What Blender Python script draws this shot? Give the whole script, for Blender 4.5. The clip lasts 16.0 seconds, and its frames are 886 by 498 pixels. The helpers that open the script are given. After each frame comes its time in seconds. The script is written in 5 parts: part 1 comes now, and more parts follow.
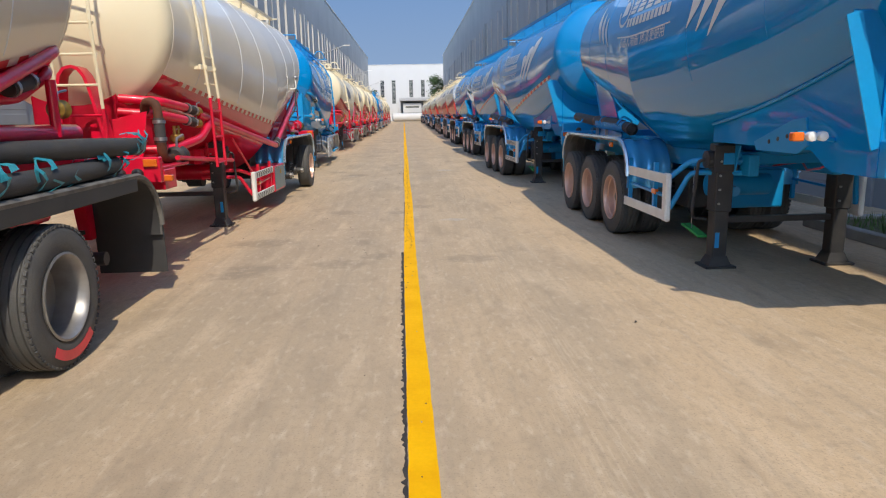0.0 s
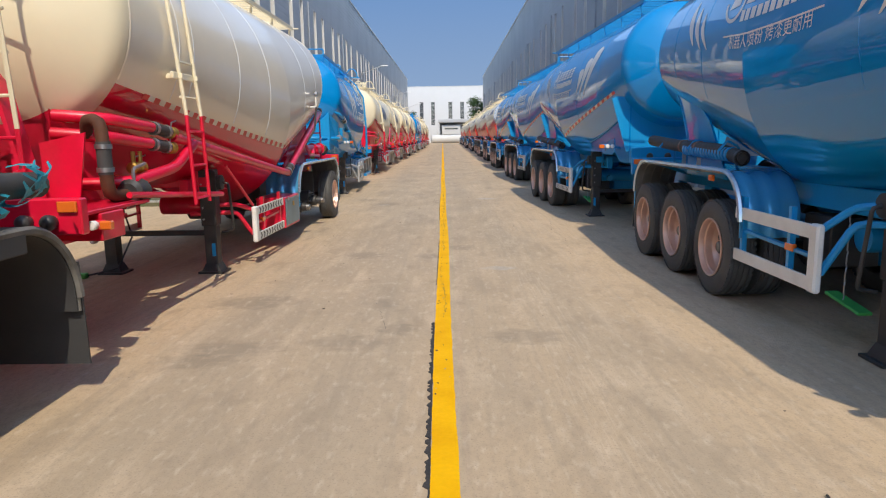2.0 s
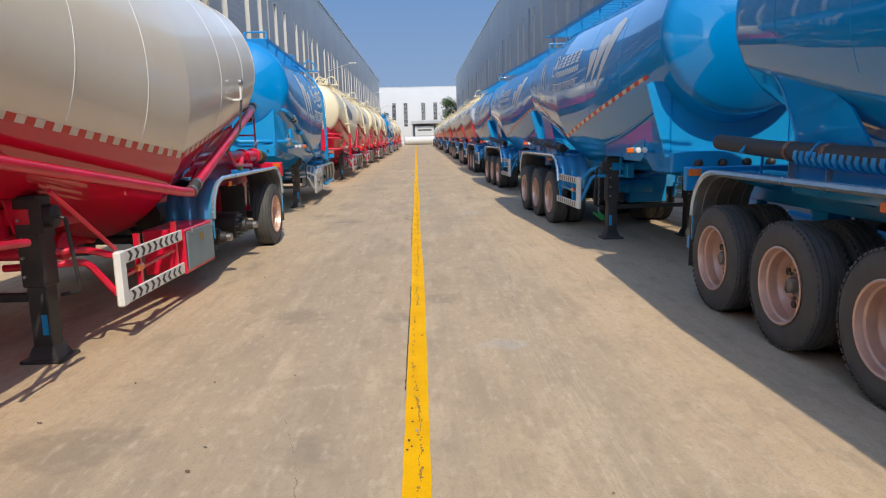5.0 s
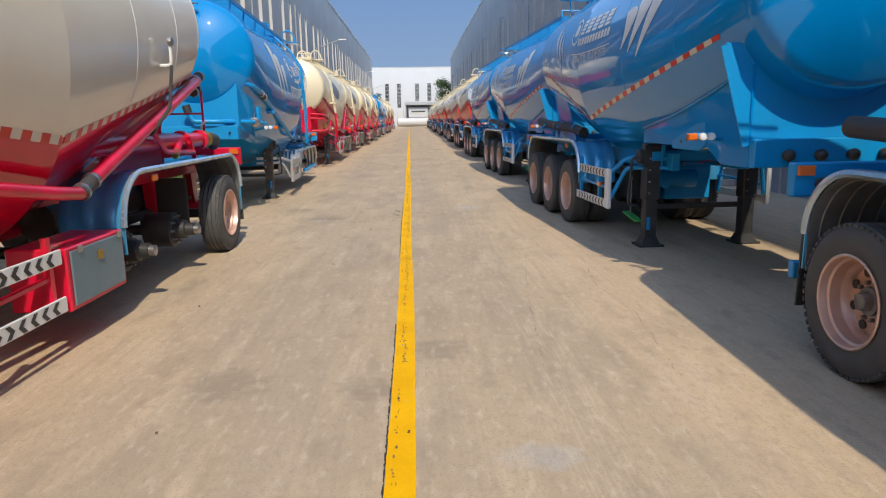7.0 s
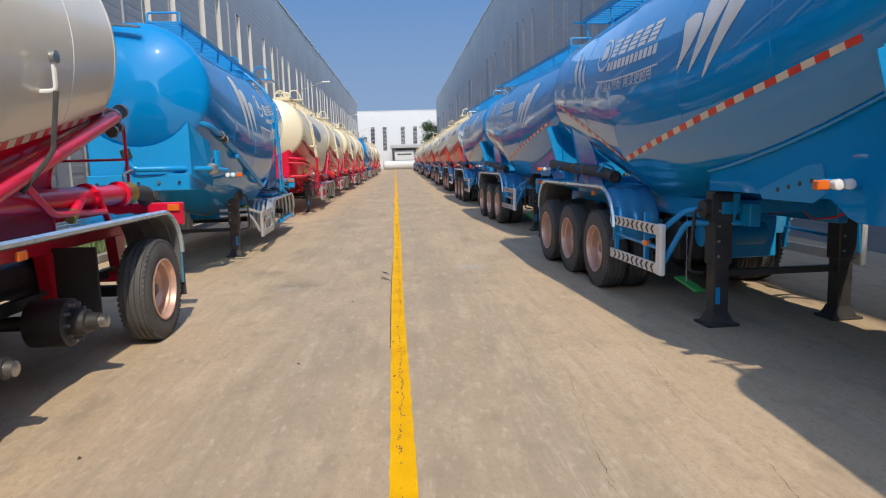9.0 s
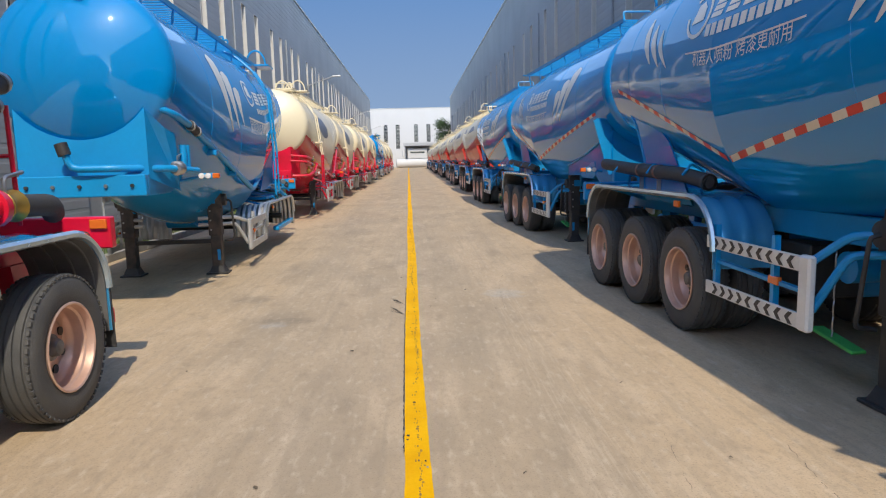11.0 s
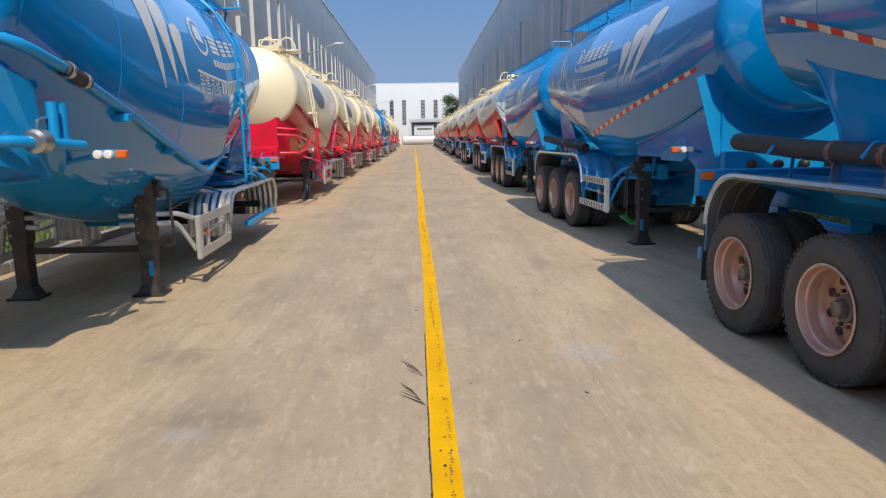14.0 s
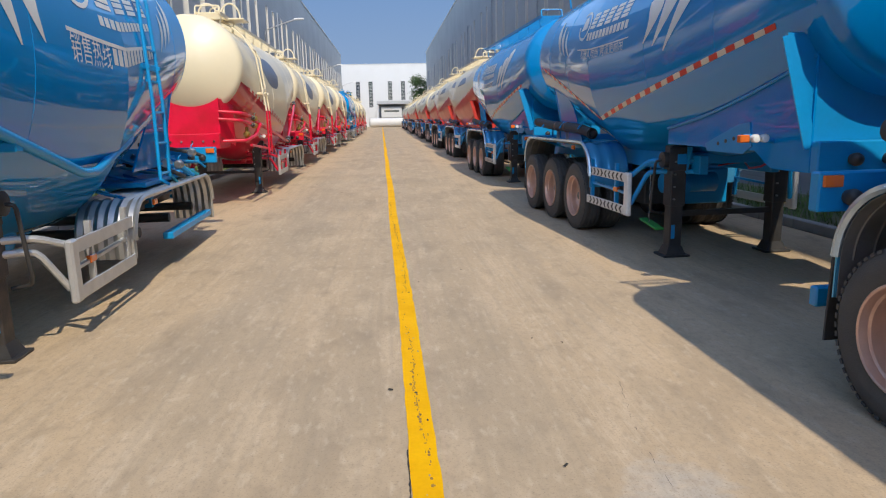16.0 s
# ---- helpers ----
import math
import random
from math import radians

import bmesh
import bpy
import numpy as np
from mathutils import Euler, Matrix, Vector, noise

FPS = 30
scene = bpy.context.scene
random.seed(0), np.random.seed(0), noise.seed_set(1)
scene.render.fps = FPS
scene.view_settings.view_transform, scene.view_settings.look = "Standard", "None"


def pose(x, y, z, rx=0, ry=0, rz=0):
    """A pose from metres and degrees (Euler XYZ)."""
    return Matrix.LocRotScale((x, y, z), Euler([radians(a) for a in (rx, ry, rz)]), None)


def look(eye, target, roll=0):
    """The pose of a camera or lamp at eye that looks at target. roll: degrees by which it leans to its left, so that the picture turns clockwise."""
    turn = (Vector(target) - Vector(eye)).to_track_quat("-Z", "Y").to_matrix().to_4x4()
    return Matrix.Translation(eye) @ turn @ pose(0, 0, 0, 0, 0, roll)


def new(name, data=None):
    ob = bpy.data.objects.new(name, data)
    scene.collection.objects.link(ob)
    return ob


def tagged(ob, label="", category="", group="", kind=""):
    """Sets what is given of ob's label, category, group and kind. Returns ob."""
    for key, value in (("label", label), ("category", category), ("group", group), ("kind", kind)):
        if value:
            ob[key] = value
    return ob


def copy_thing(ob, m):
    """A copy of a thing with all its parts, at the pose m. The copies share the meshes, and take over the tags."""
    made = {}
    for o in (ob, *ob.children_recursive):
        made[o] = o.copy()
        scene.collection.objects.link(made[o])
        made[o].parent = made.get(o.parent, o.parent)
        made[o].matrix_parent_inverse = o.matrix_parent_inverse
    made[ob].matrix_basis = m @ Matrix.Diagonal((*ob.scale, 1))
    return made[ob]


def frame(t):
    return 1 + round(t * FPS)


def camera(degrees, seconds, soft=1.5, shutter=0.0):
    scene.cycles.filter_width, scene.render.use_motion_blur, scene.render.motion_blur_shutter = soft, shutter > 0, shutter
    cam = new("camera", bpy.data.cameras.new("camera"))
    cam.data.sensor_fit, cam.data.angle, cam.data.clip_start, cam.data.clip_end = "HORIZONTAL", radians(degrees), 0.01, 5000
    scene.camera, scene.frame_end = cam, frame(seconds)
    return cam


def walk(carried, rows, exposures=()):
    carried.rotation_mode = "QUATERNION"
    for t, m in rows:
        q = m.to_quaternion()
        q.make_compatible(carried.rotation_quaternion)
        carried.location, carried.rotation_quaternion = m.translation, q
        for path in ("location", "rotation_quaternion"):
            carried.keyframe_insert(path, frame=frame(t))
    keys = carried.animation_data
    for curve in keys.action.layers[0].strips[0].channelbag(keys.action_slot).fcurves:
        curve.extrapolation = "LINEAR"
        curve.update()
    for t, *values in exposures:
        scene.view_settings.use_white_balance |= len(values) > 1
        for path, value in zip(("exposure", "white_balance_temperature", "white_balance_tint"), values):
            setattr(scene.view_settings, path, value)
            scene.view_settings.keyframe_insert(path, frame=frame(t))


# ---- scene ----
cam = camera(67.4, 16.0, soft=1.15)
METRES, EYE, TILT, LEAN, TURN = 19.06, 1.83, 0.0, 0.0, -2.6
ROWS = [
    (0.0, 0.0, 0.0, 0.0, -0.22, -11.53, 1.06),
    (0.5, 0.0013, 0.032, 0.0005, 0.24, -11.03, 1.04),
    (1.0, 0.0017, 0.0626, 0.0013, 1.23, -10.36, 1.02),
    (1.5, 0.0014, 0.094, 0.0015, 2.14, -9.8, 0.86),
    (2.0, -0.0039, 0.1245, 0.0007, 3.08, -9.67, 0.88),
    (2.5, -0.0053, 0.1553, -0.0, 3.41, -9.89, 0.95),
    (3.0, -0.0097, 0.1848, -0.0, 3.21, -9.94, 1.14),
    (3.5, -0.0104, 0.2154, 0.0001, 2.47, -9.54, 1.4),
    (4.0, -0.0109, 0.2447, 0.0009, 1.8, -8.89, 1.53),
    (6.5, -0.0151, 0.3993, 0.0006, 0.2, -11.07, 0.87),
    (7.0, -0.0163, 0.4301, -0.0001, 0.28, -11.12, 0.93),
    (7.5, -0.0213, 0.461, -0.0004, 0.27, -10.5, 1.21),
    (8.0, -0.0242, 0.4918, 0.0008, -0.27, -9.38, 1.54),
    (8.5, -0.0256, 0.5211, 0.0011, -0.7, -8.29, 1.7),
    (9.0, -0.0261, 0.5531, 0.0008, -0.95, -7.59, 1.62),
    (11.5, -0.0389, 0.7103, 0.0013, 0.6, -7.79, 1.41),
    (12.0, -0.0461, 0.7417, 0.0005, 0.93, -7.89, 1.46),
    (12.5, -0.0487, 0.7743, -0.0001, 0.93, -7.98, 1.41),
    (13.0, -0.0517, 0.8033, 0.0002, 0.87, -8.19, 1.19),
    (13.5, -0.0518, 0.8351, -0.0006, 0.81, -8.77, 1.02),
    (14.0, -0.0527, 0.8673, -0.001, 0.65, -9.62, 0.86),
    (14.5, -0.0557, 0.8992, -0.0003, 0.31, -10.51, 0.96),
    (15.0, -0.0579, 0.9307, 0.0003, -0.34, -11.12, 1.1),
    (15.5, -0.0613, 0.9627, 0.0008, -1.19, -11.3, 1.24),
    (16.0, -0.0606, 0.996, 0.0009, -2.09, -11.17, 1.18),
]
walk(cam, [(t, pose(0, 0, EYE, TILT, LEAN, TURN) @ pose(METRES * x, METRES * y, METRES * z, 90 + pitch, roll, yaw)) for t, x, y, z, yaw, pitch, roll in ROWS])

# ---- world and sun ----
SUN_FROM = Vector((0.16, -0.65, 0.765)).normalized()
world = bpy.data.worlds.new("sky")
scene.world = world
world.use_nodes = True
wn = world.node_tree
sky = wn.nodes.new("ShaderNodeTexSky")
sky.sky_type = "NISHITA"
sky.sun_disc = False
sky.sun_elevation = math.asin(SUN_FROM.z)
sky.sun_rotation = math.atan2(SUN_FROM.x, SUN_FROM.y)
sky.altitude, sky.air_density, sky.dust_density, sky.ozone_density = 300, 1.0, 0.7, 2.5
wn.nodes["Background"].inputs["Strength"].default_value = 0.15
wn.links.new(sky.outputs[0], wn.nodes["Background"].inputs[0])
sun = new("sun", bpy.data.lights.new("sun", "SUN"))
sun.data.energy, sun.data.angle, sun.data.color = 1.97, radians(0.6), (1.0, 0.895, 0.725)
sun.matrix_world = look(SUN_FROM * 60, (0, 0, 0))
scene.view_settings.exposure = 0.94


# ---- materials ----
def material(name, colour, rough=0.5, metal=0.0, coat=0.0, second=None, scale=3.0, amount=0.5, bump=0.0, bump_scale=60.0, fine=0.06, stretch=(1, 1, 1)):
    """A procedural surface: two scales of colour variation, a little roughness wear and relief."""
    m = bpy.data.materials.new(name)
    m.use_nodes = True
    nt, b = m.node_tree, m.node_tree.nodes["Principled BSDF"]
    b.inputs["Metallic"].default_value = metal
    b.inputs["Coat Weight"].default_value = coat
    b.inputs["Coat Roughness"].default_value = 0.04
    tc = nt.nodes.new("ShaderNodeTexCoord")
    mp = nt.nodes.new("ShaderNodeMapping")
    mp.inputs["Scale"].default_value = stretch
    nt.links.new(tc.outputs["Object"], mp.inputs[0])
    big, small = nt.nodes.new("ShaderNodeTexNoise"), nt.nodes.new("ShaderNodeTexNoise")
    for n, s, d in ((big, scale, 6), (small, scale * 14, 4)):
        n.inputs["Scale"].default_value, n.inputs["Detail"].default_value = s, d
        nt.links.new(mp.outputs[0], n.inputs["Vector"])
    ramp = nt.nodes.new("ShaderNodeValToRGB")
    ramp.color_ramp.elements[0].position, ramp.color_ramp.elements[1].position = 0.38, 0.68
    nt.links.new(big.outputs[0], ramp.inputs[0])
    mix = nt.nodes.new("ShaderNodeMix")
    mix.data_type = "RGBA"
    mix.inputs[6].default_value = (*colour, 1)
    mix.inputs[7].default_value = (*(second or [c * 0.8 for c in colour]), 1)
    mul = nt.nodes.new("ShaderNodeMath")
    mul.operation, mul.inputs[1].default_value = "MULTIPLY", amount
    nt.links.new(ramp.outputs[0], mul.inputs[0])
    nt.links.new(mul.outputs[0], mix.inputs[0])
    hsv = nt.nodes.new("ShaderNodeHueSaturation")
    rng = nt.nodes.new("ShaderNodeMapRange")
    rng.inputs[3].default_value, rng.inputs[4].default_value = 1 - fine, 1 + fine
    nt.links.new(small.outputs[0], rng.inputs[0])
    nt.links.new(rng.outputs[0], hsv.inputs["Value"])
    nt.links.new(mix.outputs[2], hsv.inputs["Color"])
    nt.links.new(hsv.outputs[0], b.inputs["Base Color"])
    rr = nt.nodes.new("ShaderNodeMapRange")
    rr.inputs[3].default_value, rr.inputs[4].default_value = rough * 0.8, min(1, rough * 1.25)
    nt.links.new(big.outputs[0], rr.inputs[0])
    nt.links.new(rr.outputs[0], b.inputs["Roughness"])
    if bump:
        bn, bt = nt.nodes.new("ShaderNodeBump"), nt.nodes.new("ShaderNodeTexNoise")
        bt.inputs["Scale"].default_value, bt.inputs["Detail"].default_value = bump_scale, 5
        bn.inputs["Strength"].default_value, bn.inputs["Distance"].default_value = bump, 0.01
        nt.links.new(mp.outputs[0], bt.inputs["Vector"])
        nt.links.new(bt.outputs[0], bn.inputs["Height"])
        nt.links.new(bn.outputs[0], b.inputs["Normal"])
    return m


BLUE = material("blue_paint", (0.0, 0.24, 0.61), 0.3, 0.0, 1.0, (0.0, 0.225, 0.57), 0.8, 0.5, 0.05, 2.0, 0.02)
BLUE_FRAME = material("blue_frame_paint", (0.0, 0.28, 0.63), 0.42, 0.0, 0.25, (0.005, 0.25, 0.56), 2.0, 0.6, 0.1, 30)
CREAM = material("cream_paint", (0.80, 0.71, 0.50), 0.38, 0.0, 0.35, (0.77, 0.68, 0.48), 0.7, 0.6, 0.05, 2.0, 0.02)
# barrel cream, a little paler and less yellow than CREAM on the heads
PEARL = material("pale_cream_paint", (0.85, 0.76, 0.585), 0.33, 0.0, 0.6, (0.78, 0.69, 0.53), 0.6, 0.7, 0.05, 2.0, 0.02)
RED = material("red_paint", (0.60, 0.003, 0.03), 0.3, 0.0, 1.0, (0.50, 0.003, 0.024), 1.5, 0.6, 0.05, 3, 0.03)
for paint in (BLUE, RED):
    paint.node_tree.nodes["Principled BSDF"].inputs["Specular IOR Level"].default_value = 0.04
    paint.node_tree.nodes["Principled BSDF"].inputs["Coat IOR"].default_value = 1.58
    paint.node_tree.nodes["Principled BSDF"].inputs["Coat Roughness"].default_value = 0.02
RED_FRAME = material("red_frame_paint", (0.74, 0.004, 0.045), 0.35, 0.0, 0.4, (0.50, 0.008, 0.02), 3.0, 0.7, 0.1, 30)
CORAL = material("faded_red_paint", (0.62, 0.055, 0.04), 0.35, 0.0, 0.35, (0.52, 0.04, 0.03), 1.5, 0.5, 0.05, 3, 0.03)
WHITE = material("white_paint", (0.78, 0.78, 0.75), 0.4, 0.0, 0.2, (0.66, 0.65, 0.62), 4, 0.6)
TAPE_RED = material("reflective_red", (0.62, 0.03, 0.02), 0.35)
TAPE_WHITE = material("reflective_white", (0.72, 0.66, 0.55), 0.35)
BLACK = material("black_paint", (0.028, 0.028, 0.03), 0.45, 0.0, 0.0, (0.06, 0.055, 0.05), 6, 0.6, 0.15, 60)
RUBBER = material("tyre_rubber", (0.07, 0.07, 0.071), 0.7, 0.0, 0.0, (0.11, 0.105, 0.095), 5, 0.7, 0.3, 90, 0.15)
HOSE = material("hose_rubber", (0.045, 0.045, 0.047), 0.7, 0.0, 0.0, (0.07, 0.065, 0.06), 8, 0.7, 0.3, 120, 0.15)
RUST = material("rusty_clip", (0.22, 0.07, 0.035), 0.8, 0.2, 0.0, (0.30, 0.26, 0.23), 20, 0.8)
RIM = material("copper_primer_rim", (0.72, 0.48, 0.38), 0.36, 0.5, 0.0, (0.60, 0.40, 0.31), 6, 0.7, 0.05, 80)
STEEL = material("bare_steel", (0.5, 0.5, 0.5), 0.35, 0.9, 0.0, (0.34, 0.32, 0.30), 8, 0.7, 0.1, 60, 0.1)
GALV = material("stainless_fender", (0.58, 0.57, 0.55), 0.36, 0.85, 0.0, (0.40, 0.39, 0.37), 5, 0.6, 0.05, 40)
FILM = material("blue_film_on_steel", (0.07, 0.40, 0.74), 0.22, 0.45, 0.5, (0.10, 0.40, 0.66), 5, 0.7, 0.05, 40)
LIP = material("film_covered_edge", (0.50, 0.60, 0.68), 0.25, 0.6, 0.3, (0.30, 0.46, 0.62), 6, 0.7, 0.05, 40)
LINER = material("dull_fender_underside", (0.20, 0.20, 0.20), 0.55, 0.4, 0.0, (0.13, 0.125, 0.12), 4, 0.7, 0.05, 40)
ALU = material("brushed_aluminium", (0.58, 0.58, 0.58), 0.42, 0.6, 0.0, (0.48, 0.48, 0.48), 6, 0.6)
BRASS = material("brass_valve", (0.45, 0.28, 0.06), 0.4, 0.7, 0.0, (0.3, 0.2, 0.06), 10, 0.6)
AMBER = material("amber_lens", (0.75, 0.16, 0.02), 0.2, 0.0, 0.5)
LENS = material("clear_lens", (0.8, 0.8, 0.78), 0.15, 0.0, 0.6)
TOOLBOX = material("grey_blue_paint", (0.13, 0.21, 0.25), 0.4, 0.0, 0.2, (0.10, 0.17, 0.20), 3, 0.6)
GREEN = material("green_plastic", (0.08, 0.5, 0.1), 0.45)
TEAL = material("teal_film", (0.02, 0.25, 0.34), 0.4, 0.0, 0.0, (0.05, 0.35, 0.42), 12, 0.7, 0.5, 60)
FLAP = material("mudflap_rubber", (0.038, 0.038, 0.04), 0.65, 0.0, 0.0, (0.06, 0.058, 0.055), 3, 0.7, 0.1, 40)
WALL = material("grey_cladding", (0.315, 0.325, 0.335), 0.5, 0.1, 0.0, (0.275, 0.285, 0.295), 0.3, 0.6, 0.05, 8, 0.03)
WALL_PALE = material("pale_render", (0.62, 0.60, 0.56), 0.7, 0.0, 0.0, (0.54, 0.52, 0.48), 0.4, 0.6, 0.1, 20, 0.04)
WALL_WHITE = material("white_cladding", (0.60, 0.60, 0.595), 0.5, 0.0, 0.0, (0.55, 0.55, 0.545), 0.3, 0.5, 0.0, 20, 0.03)
TRIM = material("trim_metal", (0.5, 0.5, 0.5), 0.4, 0.3)
ROOFING = material("roof_sheet", (0.33, 0.35, 0.37), 0.5, 0.2)
KERB = material("kerb_concrete", (0.34, 0.33, 0.31), 0.8, 0.0, 0.0, (0.24, 0.23, 0.21), 3, 0.7, 0.4, 50, 0.12)
SOIL = material("soil", (0.12, 0.10, 0.06), 0.9, 0.0, 0.0, (0.07, 0.10, 0.03), 2, 0.9, 0.6, 30, 0.2)
LEAF = material("leaves", (0.06, 0.11, 0.03), 0.55, 0.0, 0.0, (0.04, 0.075, 0.022), 3, 0.8, 0, 10, 0.25)
GRASS = material("grass_blades", (0.10, 0.17, 0.035), 0.6, 0.0, 0.0, (0.07, 0.11, 0.03), 3, 0.8, 0, 10, 0.25)
BARK = material("bark", (0.12, 0.09, 0.06), 0.9, 0.0, 0.0, (0.07, 0.055, 0.04), 6, 0.8, 0.5, 30, 0.2)
GLASS = material("dark_window_glass", (0.03, 0.04, 0.05), 0.08, 0.0, 0.0, (0.05, 0.06, 0.07), 0.5, 0.6)
GLASS.node_tree.nodes["Principled BSDF"].inputs["Specular IOR Level"].default_value = 0.8
YELLOW = material("yellow_line_paint", (0.80, 0.43, 0.0), 0.75, 0.0, 0.0, (0.70, 0.35, 0.002), 2.5, 0.8, 0.3, 70, 0.08)
YELLOW.node_tree.nodes["Principled BSDF"].inputs["Specular IOR Level"].default_value = 0.12
LINE_WEAR = material("worn_line_paint", (0.36, 0.20, 0.02), 0.8, 0.0, 0.0, (0.16, 0.10, 0.05), 14, 0.9, 0.3, 70, 0.15)
ASPHALT = material("joint_bitumen", (0.025, 0.023, 0.021), 0.8, 0.0, 0.0, (0.06, 0.05, 0.045), 12, 0.6, 0.6, 60, 0.2)


def concrete_material():
    """Weathered concrete: warm slabs, grey tyre lanes along the road, dark smudges, brushed grain."""
    m = material("road_concrete", (0.515, 0.382, 0.24), 0.8, 0.0, 0.0, (0.44, 0.33, 0.213), 0.45, 0.8, 0.5, 45, 0.08)
    nt, b = m.node_tree, m.node_tree.nodes["Principled BSDF"]
    src = b.inputs["Base Color"].links[0].from_socket
    tc = nt.nodes.new("ShaderNodeTexCoord")

    def layer(src, scale, stretch, lo, hi, colour, strength, detail=6.0):
        mp, n, r = nt.nodes.new("ShaderNodeMapping"), nt.nodes.new("ShaderNodeTexNoise"), nt.nodes.new("ShaderNodeMapRange")
        mp.inputs["Scale"].default_value = stretch
        n.inputs["Scale"].default_value, n.inputs["Detail"].default_value = scale, detail
        r.inputs[1].default_value, r.inputs[2].default_value, r.inputs[4].default_value = lo, hi, strength
        x = nt.nodes.new("ShaderNodeMix")
        x.data_type, x.blend_type = "RGBA", "MIX"
        x.inputs[7].default_value = (*colour, 1)
        nt.links.new(tc.outputs["Object"], mp.inputs[0])
        nt.links.new(mp.outputs[0], n.inputs["Vector"])
        nt.links.new(n.outputs[0], r.inputs[0])
        nt.links.new(r.outputs[0], x.inputs[0])
        nt.links.new(src, x.inputs[6])
        return x.outputs[2]

    src = layer(src, 0.7, (1.6, 0.07, 1), 0.40, 0.70, (0.325, 0.27, 0.197), 0.55)
    src = layer(src, 0.8, (1.0, 0.5, 1), 0.48, 0.72, (0.31, 0.25, 0.178), 0.6)

    # greyer driven lanes in the middle, tread marks, single stains
    def math_node(op, a, c):
        n = nt.nodes.new("ShaderNodeMath")
        n.operation = op
        for k, v in enumerate((a, c)):
            if isinstance(v, (int, float)):
                n.inputs[k].default_value = v
            else:
                nt.links.new(v, n.inputs[k])
        return n.outputs[0]

    def ranged(v, lo, hi, top):
        r = nt.nodes.new("ShaderNodeMapRange")
        r.interpolation_type = "SMOOTHSTEP"
        r.inputs[1].default_value, r.inputs[2].default_value, r.inputs[4].default_value = lo, hi, top
        nt.links.new(v, r.inputs[0])
        return r.outputs[0]

    def noise(scale, stretch, detail):
        mp, n = nt.nodes.new("ShaderNodeMapping"), nt.nodes.new("ShaderNodeTexNoise")
        mp.inputs["Scale"].default_value = stretch
        n.inputs["Scale"].default_value, n.inputs["Detail"].default_value = scale, detail
        nt.links.new(tc.outputs["Object"], mp.inputs[0])
        nt.links.new(mp.outputs[0], n.inputs["Vector"])
        return n

    def blend(src, factor, colour):
        x = nt.nodes.new("ShaderNodeMix")
        x.data_type = "RGBA"
        x.inputs[7].default_value = (*colour, 1)
        nt.links.new(factor, x.inputs[0])
        nt.links.new(src, x.inputs[6])
        return x.outputs[2]

    xyz = nt.nodes.new("ShaderNodeSeparateXYZ")
    nt.links.new(tc.outputs["Object"], xyz.inputs[0])
    off = math_node("ABSOLUTE", math_node("ADD", xyz.outputs[0], math_node("MULTIPLY", noise(0.5, (1, 0.5, 1), 4).outputs[0], 0.8)), 0.0)
    src = blend(src, ranged(off, 2.6, 0.9, 0.32), (0.35, 0.277, 0.192))
    src = blend(src, ranged(off, 1.6, 2.9, 0.45), (0.57, 0.41, 0.25))
    lane = math_node("ABSOLUTE", math_node("SUBTRACT", xyz.outputs[0], 1.05), 0.0)
    src = blend(src, math_node("MULTIPLY", ranged(lane, 0.34, 0.12, 0.22), ranged(noise(16.0, (3.2, 0.12, 1), 3).outputs[0], 0.5, 0.62, 1.0)), (0.60, 0.49, 0.36))
    DARK, GREY = (0.20, 0.165, 0.12), (0.40, 0.39, 0.37)
    ragged = noise(8.0, (0.7, 1.2, 1), 9)
    for x, y, rx, ry, colour in (
        (-0.87, 8.19, 0.45, 0.24, DARK),
        (-0.50, 8.62, 0.24, 0.24, DARK),
        (-0.74, 9.57, 0.22, 0.27, DARK),
        (-2.19, 9.74, 0.60, 0.37, DARK),
        (-1.92, 8.05, 0.52, 0.24, DARK),
        (-2.14, 7.71, 0.38, 0.20, DARK),
        (0.70, 8.31, 0.38, 0.26, DARK),
        (-1.31, 12.71, 0.33, 0.34, DARK),
        (0.19, 13.29, 0.26, 0.31, DARK),
        (-0.31, 12.55, 0.24, 0.22, DARK),
        (0.72, 11.54, 0.27, 0.17, GREY),
        (-1.75, 20.53, 0.18, 0.17, GREY),
        (-1.63, 20.71, 0.38, 0.20, DARK),
        (1.10, 21.91, 0.30, 0.37, GREY),
        (-2.32, 22.03, 0.30, 0.27, DARK),
    ):
        dx = math_node("DIVIDE", math_node("SUBTRACT", xyz.outputs[0], x), rx)
        dy = math_node("DIVIDE", math_node("SUBTRACT", xyz.outputs[1], y), ry)
        d = math_node("ADD", math_node("ADD", math_node("MULTIPLY", dx, dx), math_node("MULTIPLY", dy, dy)), math_node("MULTIPLY", ragged.outputs[0], 2.6))
        src = blend(src, ranged(d, 2.5, 1.3, 0.5), colour)
    src = layer(src, 1.3, (1.3, 0.42, 1), 0.55, 0.76, (0.22, 0.175, 0.125), 0.5, 9)
    src = layer(src, 2.4, (1.5, 0.32, 1), 0.52, 0.76, (0.62, 0.48, 0.33), 0.5, 9)
    src = layer(src, 4.2, (1.0, 0.5, 1), 0.56, 0.78, (0.21, 0.165, 0.115), 0.45, 9)
    src = layer(src, 5.0, (2.6, 0.10, 1), 0.52, 0.72, (0.30, 0.245, 0.175), 0.35, 7)
    src = layer(src, 12.0, (1.3, 0.45, 1), 0.55, 0.76, (0.62, 0.51, 0.38), 0.45, 8)
    src = layer(src, 19.0, (1.3, 0.7, 1), 0.50, 0.74, (0.27, 0.215, 0.15), 0.4, 6)
